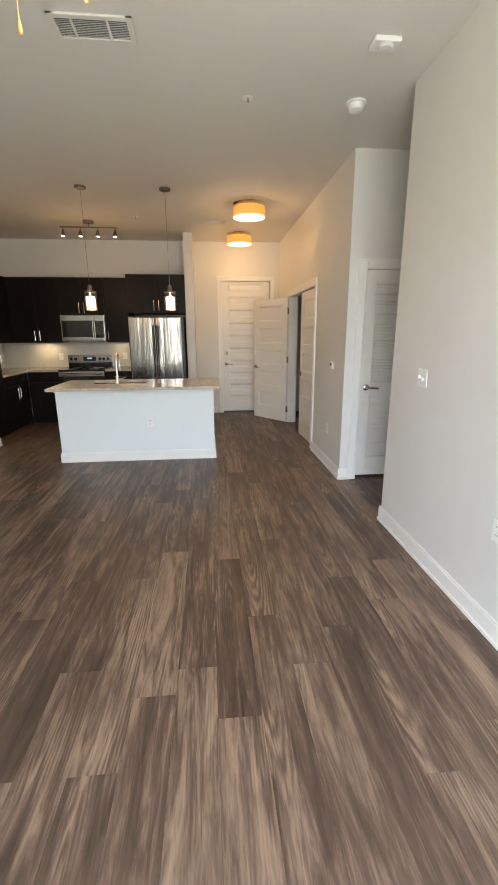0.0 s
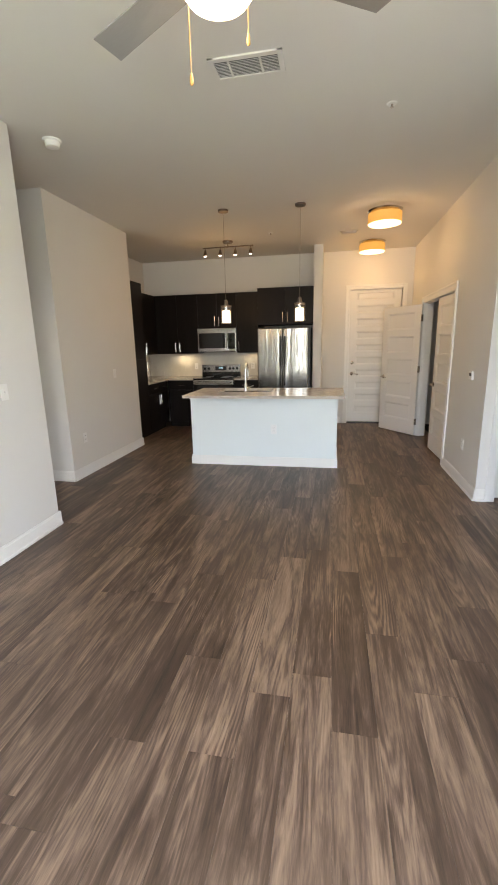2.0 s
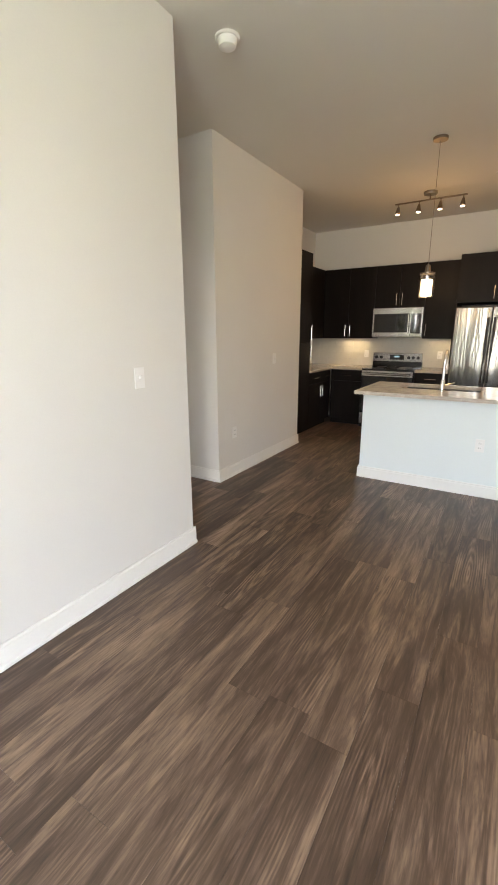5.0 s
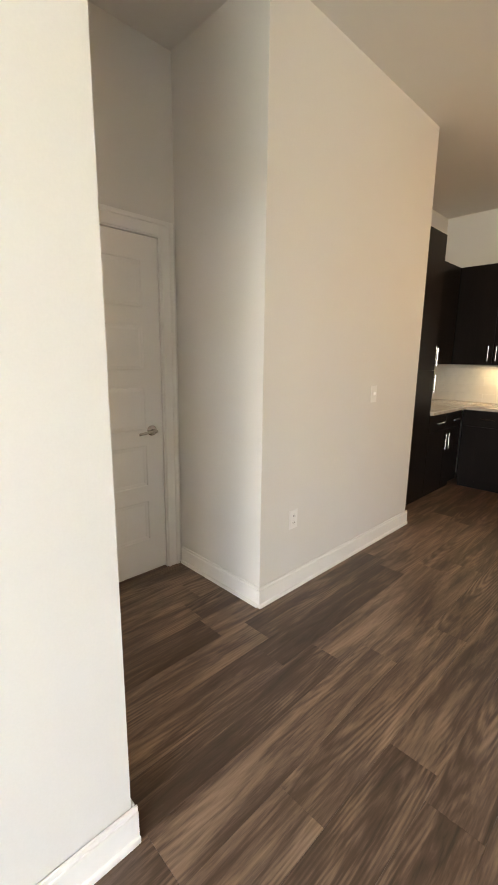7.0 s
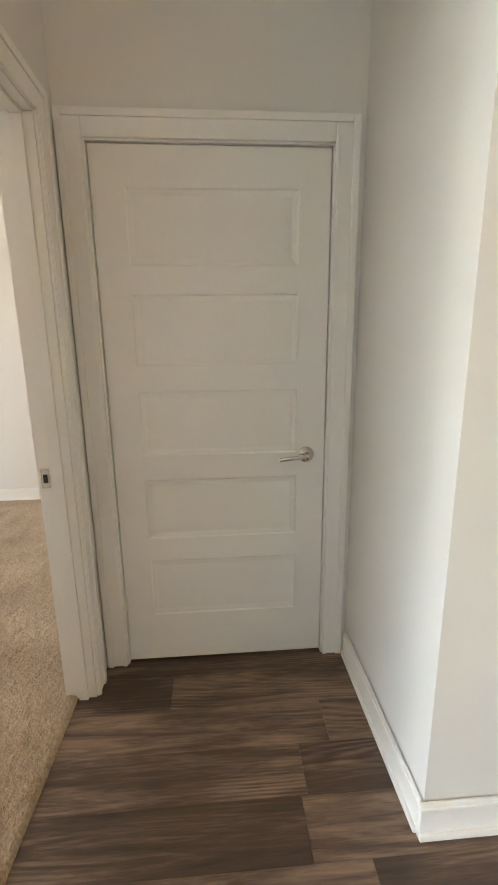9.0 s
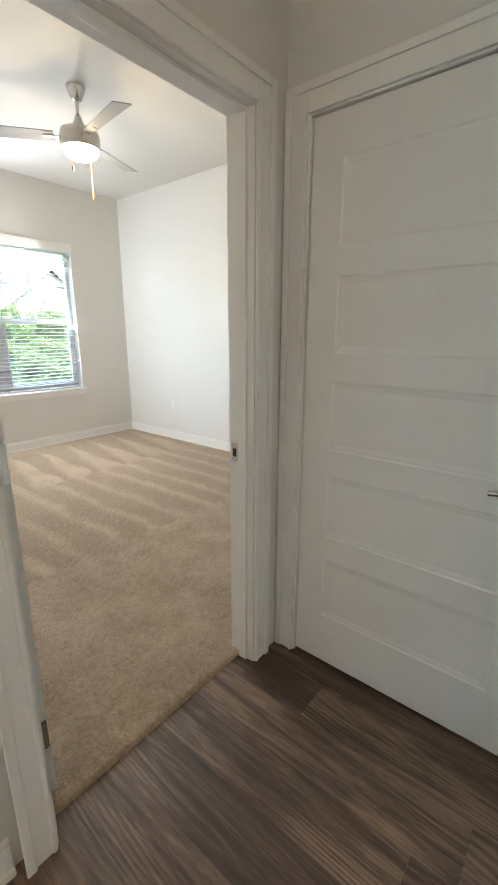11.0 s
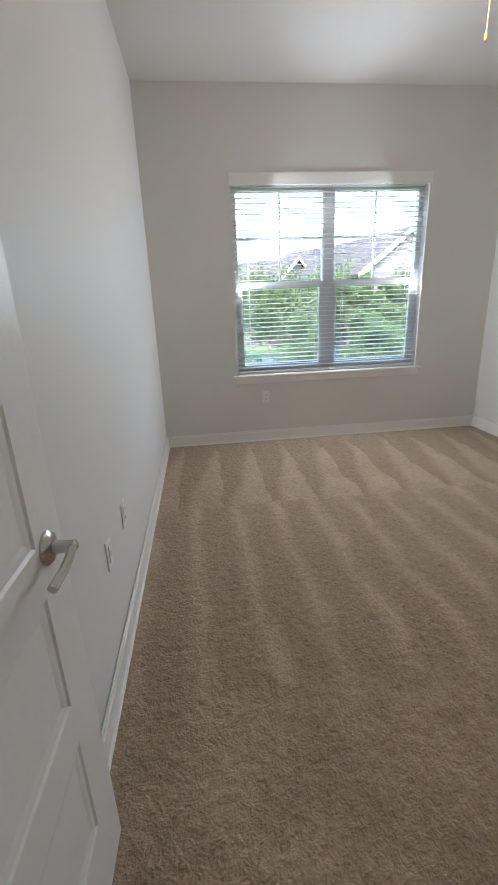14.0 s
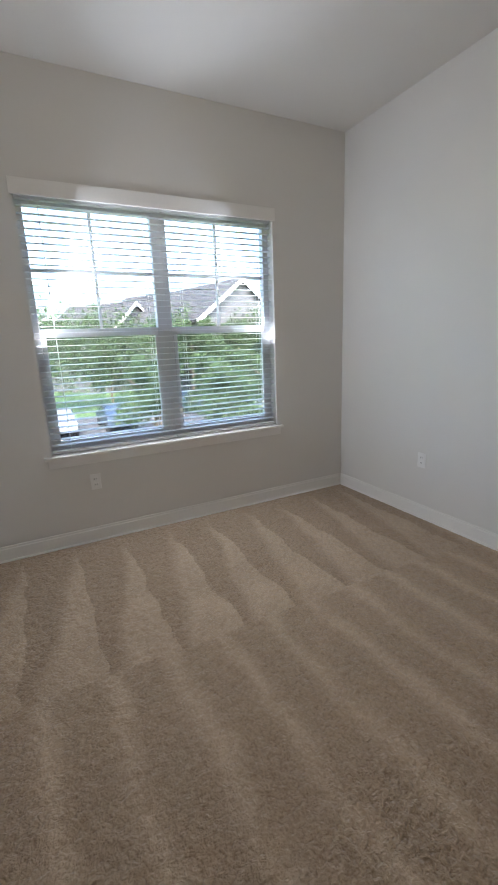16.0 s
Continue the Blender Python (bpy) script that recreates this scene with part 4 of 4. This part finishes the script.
def detector(x, y, square=False):
    d = thing("smoke_detector", "white plastic detector on the ceiling", "smoke detector", at(x, y, H), group="detectors")
    if square:
        boxes("base", PLASTIC, [(-0.075, 0.075, -0.05, 0.05, -0.028, -0.0005)], d, bevel=0.008)
        lathe("lens", FRAME, [(0.035, -0.040), (0.045, -0.028)], d)
    else:
        lathe("base", PLASTIC, [(0.066, -0.012), (0.07, -0.008), (0.07, -0.0005)], d)
        lathe("body", PLASTIC, [(0.03, -0.055), (0.048, -0.048), (0.055, -0.025), (0.057, -0.0122)], d)


detector(1.40, 2.46, True)
detector(1.46, 3.10)
detector(-1.80, 3.03)


def sprinkler(x, y):
    s = thing("sprinkler", "small nickel fire sprinkler head in the ceiling", "sprinkler", at(x, y, H))
    lathe("escutcheon", PLASTIC, [(0.03, -0.006), (0.036, -0.0005)], s)
    bm = bmesh.new()
    add_lathe(bm, [(0.005, -0.02), (0.008, -0.0062)], None, 12)
    add_lathe(bm, [(0.011, -0.024), (0.011, -0.0215)], None, 14)
    finish(bm, "head", NICKEL, s)


sprinkler(0.70, 3.10)
sprinkler(-0.55, 6.2)

# ---- wall plates ----
plate("light_switch", "white toggle switch plate on the partition wall", at(XL, 2.337, 1.20, 90), "toggle")
plate("outlet", "white outlet on the partition wall", at(XL, 1.096, 0.495, 90))
plate("light_switch", "white toggle switch plate beside the kitchen", at(XN, 4.985, 1.155, 90), "toggle")
plate("outlet", "white outlet low on the painted wall", at(XN, 4.14, 0.455, 90))
plate("light_switch", "white two-gang toggle switch plate on the living room wall", at(XR, 2.36, 1.21, -90), "double")
plate("outlet", "white outlet low on the living room wall", at(XR, 1.49, 0.56, -90))
plate("outlet", "white outlet on the closet wall", at(XC, 4.319, 0.436, -90))
plate("outlet", "white outlet on the bedroom side wall", at(BX0, -0.484, 0.474, 90))
plate("outlet", "white outlet under the bedroom window", at(-3.245, BY0, 0.465, 180))
plate("outlet", "white outlet on the bedroom partition wall", at(BX1, 0.919, 0.494, -90))
plate("cable_outlet", "white cable plate on the bedroom partition wall", at(BX1, 1.238, 0.498, -90), "jack")
th = thing("thermostat", "small white thermostat on the closet wall", "thermostat", at(XC, 4.22, 1.155, -90))
boxes("case", PLASTIC, [(-0.045, 0.045, -0.022, -0.0005, -0.04, 0.04)], th, bevel=0.004)
boxes("display", DARKGREY, [(-0.03, 0.03, -0.0235, -0.0215, -0.005, 0.025)], th)

# ---- bedroom window ----


def bedroom_window():
    w = thing("window_1", "white twin sash window with muntins in the upper sashes", "window", Matrix(), kind="structure")
    ya, yb = YW - 0.15, YW - 0.09
    xm, zm = (WX0 + WX1) / 2, 1.515
    fr = [(WX0, WX0 + 0.045, ya, yb, WZ0, WZ1), (WX1 - 0.045, WX1, ya, yb, WZ0, WZ1), (xm - 0.055, xm + 0.055, ya, yb, WZ0, WZ1),
          (WX0 + 0.045, xm - 0.055, ya, yb, WZ1 - 0.045, WZ1), (xm + 0.055, WX1 - 0.045, ya, yb, WZ1 - 0.045, WZ1),
          (WX0 + 0.045, xm - 0.055, ya, yb, WZ0, WZ0 + 0.04), (xm + 0.055, WX1 - 0.045, ya, yb, WZ0, WZ0 + 0.04)]
    boxes("frame", FRAME, fr, w, bevel=0.003)
    for x0, x1 in ((WX0 + 0.045, xm - 0.055), (xm + 0.055, WX1 - 0.045)):
        boxes("sash", FRAME, [(x0, x1, ya + 0.008, yb - 0.006, zm - 0.028, zm + 0.028),
                              (x0, x0 + 0.03, yb - 0.025, yb + 0.006, WZ0 + 0.04, zm - 0.028), (x1 - 0.03, x1, yb - 0.025, yb + 0.006, WZ0 + 0.04, zm - 0.028),
                              (x0 + 0.03, x1 - 0.03, yb - 0.025, yb + 0.006, WZ0 + 0.04, WZ0 + 0.085)], w, bevel=0.003)
        xc, zc = (x0 + x1) / 2, (zm + WZ1 - 0.02) / 2
        boxes("muntin", FRAME, [(xc - 0.009, xc + 0.009, ya + 0.012, ya + 0.03, zm + 0.028, WZ1 - 0.045), (x0, xc - 0.009, ya + 0.012, ya + 0.03, zc - 0.009, zc + 0.009), (xc + 0.009, x1, ya + 0.012, ya + 0.03, zc - 0.009, zc + 0.009)], w)
        for z0, z1, y in ((WZ0 + 0.085, zm - 0.028, yb - 0.012), (zm + 0.028, WZ1 - 0.045, ya + 0.006)):
            p = boxes("pane", PANE, [(x0 + 0.002, x1 - 0.002, y, y + 0.004, z0, z1)], w)
            p.visible_shadow = False
    boxes("sill", TRIM, [(WX0 - 0.05, WX1 + 0.05, YW + 0.001, YW + 0.035, WZ0 - 0.022, WZ0), (WX0, WX1, yb, YW + 0.001, WZ0 - 0.02, WZ0 + 0.002)], w, bevel=0.004)
    boxes("apron", TRIM, [(WX0 - 0.03, WX1 + 0.03, YW + 0.001, YW + 0.016, WZ0 - 0.082, WZ0 - 0.022)], w, bevel=0.003)


bedroom_window()


def blind(x0, x1):
    b = thing("window_blind", "white two-inch slat blind lowered with open slats", "blind", at((x0 + x1) / 2, YW - 0.045, 0), group="bedroom blinds")
    w = x1 - x0
    boxes("headrail", SLAT, [(-w / 2, w / 2, -0.03, 0.012, WZ1 - 0.030, WZ1 - 0.002)], b, bevel=0.003)
    boxes("bottom_rail", SLAT, [(-w / 2, w / 2, -0.025, 0.025, WZ0 + 0.012, WZ0 + 0.03)], b, bevel=0.004)
    bm = bmesh.new()
    add_box(bm, -w / 2, w / 2, -0.025, 0.025, -0.0014, 0.0014, 0.0, Matrix.Rotation(radians(-3), 4, "X"))
    first = finish(bm, "slat", SLAT, b)
    n = 37
    zs = [WZ0 + 0.068 + k * (WZ1 - 0.07 - WZ0 - 0.068) / (n - 1) for k in range(n)]
    first.location.z = zs[0]
    for z in zs[1:]:
        s = new("slat", first.data)
        s.parent, s.location = b, (0, 0, z)
    bm = bmesh.new()
    for x in (-w * 0.36, w * 0.36):
        for y in (-0.026, 0.026):
            add_tube(bm, [(x, y, WZ0 + 0.03), (x, y, WZ1 - 0.05)], 0.0011, 4)
    finish(bm, "ladder_cord", SLAT, b)


xm = (WX0 + WX1) / 2
blind(WX0 + 0.01, xm - 0.004)
blind(xm + 0.004, WX1 - 0.01)
structure(boxes("trim", TRIM, [(WX0 - 0.015, WX1 + 0.015, YW + 0.001, YW + 0.018, WZ1 - 0.024, WZ1 + 0.07)], bevel=0.004), "white valance trim over the bedroom window", "window trim")

# living room window behind the start of the walk
w2 = thing("window_2", "wide white framed living room window", "window", Matrix(), kind="structure")
boxes("frame", FRAME, [(-1.0, -0.94, YW - 0.14, YW - 0.1, 0.3, 2.75), (1.64, 1.7, YW - 0.14, YW - 0.1, 0.3, 2.75), (-0.94, 1.64, YW - 0.14, YW - 0.1, 0.3, 0.36), (-0.94, 1.64, YW - 0.14, YW - 0.1, 2.69, 2.75),
                       (0.32, 0.38, YW - 0.14, YW - 0.1, 0.36, 2.69)], w2)

# ---- outdoors ----
GZ = -3.4


def outdoors():
    structure(boxes("ground", GRASS, [(-900, 900, -900, 900, GZ - 1, GZ)]), "green lawn reaching to the horizon", "lawn")
    structure(boxes("road", ASPHALT, [(-60, 60, -30, -22, GZ, GZ + 0.03)]), "grey asphalt parking road", "road")
    structure(boxes("pavement", CONCRETE, [(-60, 60, -21.9, -20.6, GZ, GZ + 0.14), (-3.6, -2.2, -20.6, -2.2, GZ, GZ + 0.06)]), "pale concrete pavement", "pavement")


outdoors()


def foliage(bm, rng, centre, radius, squash, n, size):
    """Small leaf clumps scattered through an uneven crown."""
    for _ in range(n):
        d = rng.normal(size=3)
        d /= np.linalg.norm(d)
        r = radius * (0.55 + 0.5 * rng.rand()) * (1 + 0.25 * math.sin(d[0] * 5 + d[2] * 4))
        p = Vector((centre[0] + d[0] * r, centre[1] + d[1] * r, centre[2] + d[2] * r * squash))
        q = Euler(tuple(rng.rand(3) * 6.3)).to_matrix()
        s = size * (0.6 + 0.8 * rng.rand())
        vs = [bm.verts.new(p + q @ Vector(c)) for c in ((-s, 0, 0), (0, -0.5 * s, 0.12 * s), (s, 0, 0), (0, 0.5 * s, 0.12 * s))]
        bm.faces.new(vs)


def tree(x, y, height, seed):
    rng = np.random.RandomState(seed)
    t = thing("tree", "leafy green tree on the lawn", "tree", at(x, y, GZ), group="trees outside")
    bm = bmesh.new()
    top = height * 0.72
    for a, b in ((0.16, 0.11),):
        pts = [(0.05 * math.sin(k), 0.04 * math.cos(k * 1.3), top * k / 6) for k in range(7)]
        add_tube(bm, pts, height * 0.018, 8)
    for k in range(6):
        a = k * 1.05 + rng.rand()
        z = height * (0.3 + 0.06 * k)
        add_tube(bm, [(0, 0, z), (0.5 * height * 0.22 * math.cos(a), 0.5 * height * 0.22 * math.sin(a), z + height * 0.1), (height * 0.24 * math.cos(a), height * 0.24 * math.sin(a), z + height * 0.2)], height * 0.008, 5)
    finish(bm, "trunk", BARK, t)
    bm = bmesh.new()
    for k in range(9):
        a = k * 2.4
        c = (height * 0.19 * math.cos(a) * rng.rand() * 1.5, height * 0.19 * math.sin(a) * rng.rand() * 1.5, height * (0.48 + 0.42 * k / 8))
        foliage(bm, rng, c, height * 0.17 * (1 - 0.4 * k / 8), 0.8, 1100, height * 0.015)
    tagged(finish(bm, "crown", LEAF, t), kind="stuff")


for i, (x, y, h) in enumerate(((-9.3, -12.5, 4.2), (-12.4, -14, 4.6), (-7.6, -16.5, 4.3), (-10.6, -17, 4.5), (-15.5, -16, 4.7), (-13.6, -20, 4.6), (-18.5, -20, 4.8), (-9.0, -21, 4.4), (-2.2, -43, 4.6), (-8.5, -33, 4.6), (-16.5, -29, 5.0), (-21, -28, 5.2), (-26, -30, 5.0), (5, -44, 5.0), (-14.2, -29.6, 6.6), (-17.2, -31, 6.9), (-20.5, -31.5, 6.7))):
    tree(x, y, h, 10 + i)


def far_woods():
    rng = np.random.RandomState(77)
    bm = bmesh.new()
    for k in range(60):
        x = -46 + k * 1.05 + rng.rand()
        foliage(bm, rng, (x, -32.6 - rng.rand() * 2.5, GZ + 4.3 + rng.rand() * 0.9), 2.0, 1.5, 1150, 0.13)
    structure(tagged(finish(bm, "backdrop", LEAF), kind="structure"), "dense green hedge of trees beyond the parking road", "trees")


far_woods()


def house(x, y, w, d, h, turn, label):
    t = thing("house", label, "house", at(x, y, GZ, turn), group="houses beyond the lawn")
    boxes("wall", SIDING, [(-w / 2, w / 2, -d / 2, d / 2, 0, h)], t)
    bm = bmesh.new()
    r = w * 0.36
    for y0, y1, hw, zz in ((-d / 2 - 0.4, d / 2 + 0.4, w / 2 + 0.5, h),):
        a = [bm.verts.new(p) for p in ((-hw, y0, zz - 0.25), (0, y0, zz + r), (hw, y0, zz - 0.25), (hw, y0, zz - 0.45), (0, y0, zz + r - 0.22), (-hw, y0, zz - 0.45))]
        b = [bm.verts.new((v.co.x, y1, v.co.z)) for v in a]
        for k in range(6):
            bm.faces.new((a[k], a[(k + 1) % 6], b[(k + 1) % 6], b[k]))
        for ring in (a, b):
            bm.faces.new((ring[0], ring[1], ring[4], ring[5]))
            bm.faces.new((ring[1], ring[2], ring[3], ring[4]))
    finish(bm, "roof", ROOF, t)
    bm = bmesh.new()
    for ye in (d / 2, -d / 2 + 0.2):
        a = [bm.verts.new(p) for p in ((-w / 2, ye, h), (w / 2, ye, h), (0, ye, h + r - 0.3))]
        b = [bm.verts.new((v.co.x, ye - 0.2, v.co.z)) for v in a]
        bm.faces.new(a)
        bm.faces.new(b[::-1])
        for k in range(3):
            bm.faces.new((a[k], a[(k + 1) % 3], b[(k + 1) % 3], b[k]))
    finish(bm, "gable", SIDING, t)
    bm = bmesh.new()
    for sx in (-1, 1):
        ang = math.atan2(r + 0.25, w / 2 + 0.5)
        ln = math.hypot(r + 0.25, w / 2 + 0.5)
        add_box(bm, 0, ln, d / 2 + 0.41, d / 2 + 0.45, -0.34, -0.02, 0, Matrix.Translation((sx * (w / 2 + 0.5), 0, h - 0.25)) @ (Matrix.Rotation(math.pi, 4, "Z") @ Matrix.Translation((0, -2 * (d / 2 + 0.43), 0)) if sx > 0 else Matrix()) @ Matrix.Rotation(-ang, 4, "Y"))
    finish(bm, "bargeboard", TRIM, t)
    for wx in (-w * 0.28, 0, w * 0.28):
        for z in (1.2, 4.0):
            if z + 1.4 < h:
                win = boxes("window", BLACKGLASS, [(wx - 0.5, wx + 0.5, d / 2 + 0.01, d / 2 + 0.05, z, z + 1.4)], t)
                boxes("frame", TRIM, [(wx - 0.6, wx + 0.6, d / 2 + 0.005, d / 2 + 0.03, z - 0.1, z), (wx - 0.6, wx + 0.6, d / 2 + 0.005, d / 2 + 0.03, z + 1.4, z + 1.5), (wx - 0.6, wx - 0.5, d / 2 + 0.005, d / 2 + 0.03, z, z + 1.4), (wx + 0.5, wx + 0.6, d / 2 + 0.005, d / 2 + 0.03, z, z + 1.4)], win)


for x, y, w, d, h, turn in ((-19.4, -39.3, 9.5, 11, 7.0, 14), (-17.7, -50.5, 10, 10, 7.2, 30), (-11.4, -51.4, 9.5, 9, 6.3, 40), (-4.5, -68, 9, 9, 6.2, 20), (-39, -42, 10, 11, 6.2, -12), (14, -60, 9, 10, 5.6, -80)):
    house(x, y, w, d, h, turn, "pale two-storey house with a dark gabled roof")


def car(x, y, turn, paint, label):
    c = thing("car", label, "car", at(x, y, GZ + 0.03, turn), group="parked cars")
    bm = bmesh.new()
    prof = [(-2.2, 0.35), (-2.25, 0.7), (-2.1, 0.85), (-1.2, 0.95), (-0.6, 1.38), (0.7, 1.42), (1.5, 1.0), (2.1, 0.92), (2.2, 0.6), (2.15, 0.35)]
    sides = []
    for s in (-0.86, 0.86):
        sides.append([bm.verts.new((px, s * (0.8 if pz > 1.1 else 1.0), pz)) for px, pz in prof])
    for k in range(len(prof)):
        j = (k + 1) % len(prof)
        bm.faces.new((sides[0][k], sides[0][j], sides[1][j], sides[1][k]))
    bm.faces.new(sides[0])
    bm.faces.new(sides[1])
    bmesh.ops.bevel(bm, geom=list(bm.edges), offset=0.05, segments=2, affect="EDGES")
    finish(bm, "body", paint, c, True)
    boxes("window", BLACKGLASS, [(-0.75, 0.85, -0.80, 0.80, 1.02, 1.3)], c, bevel=0.08)
    for wx in (-1.4, 1.4):
        for s in (-0.8, 0.8):
            lathe("wheel", RUBBER, [(0.2, -0.1), (0.31, -0.09), (0.31, 0.09), (0.2, 0.1)], c, Matrix.Translation((wx, s, 0.31)) @ Matrix.Rotation(radians(90), 4, "X"), 16)


car(-4.0, -24.5, 88, CARPAINT, "silver parked car on the asphalt")
car(-7.2, -24.5, 91, CARDARK, "dark blue parked car on the asphalt")
car(-16.5, -24.5, 90, CARPAINT, "silver parked car on the asphalt")
car(-13.0, -28, 90, CARDARK, "dark blue parked car on the asphalt")
car(-2.0, -28.2, 92, CARPAINT, "silver parked car on the asphalt")

# ---- pieces of floor and wall ----
backsplash()


def planks():
    """Vinyl planks in staggered courses along y, with fine joints."""
    rng = np.random.RandomState(12)
    pw, pl = 0.178, 1.22
    shapes = {}

    def plank(x0, x1, y0, y1):
        key = (round(x1 - x0, 3), round(y1 - y0, 2))
        if key not in shapes:
            bm = bmesh.new()
            w, l = x1 - x0 - 0.0008, y1 - y0 - 0.0008
            add_box(bm, -w / 2, w / 2, -l / 2, l / 2, -0.0045, 0.0)
            ob = finish(bm, "plank", PLANK, floor)
            shapes[key] = ob.data
        else:
            ob = new("plank", shapes[key])
            ob.parent = floor
        ob.location = ((x0 + x1) / 2, (y0 + y1) / 2, 0)

    fixed = {0: 1.11, 1: 0.50}
    first = math.floor((-3.6 - 0.374) / pw)
    for k in range(first, 17):
        x0 = 0.374 + k * pw
        x1 = x0 + pw
        if x0 > 3.3:
            break
        phase = fixed[k] if k in fixed else rng.rand() * pl
        y = phase - pl * 8
        while y < YB:
            y0, y1 = max(y, YW), min(y + pl, YB)
            a, b = x0, x1
            # rooms that the courses reach: living room, alcove, passage
            if x1 <= BX1 - 0.05 or x0 < BX1:
                y0 = max(y0, 2.70)
            if x0 > XR + 0.1:
                y0, y1 = max(y0, 2.6), min(y1, 4.0)
            if y1 - y0 > 0.02:
                plank(a, b, y0, y1)
            y += pl


planks()
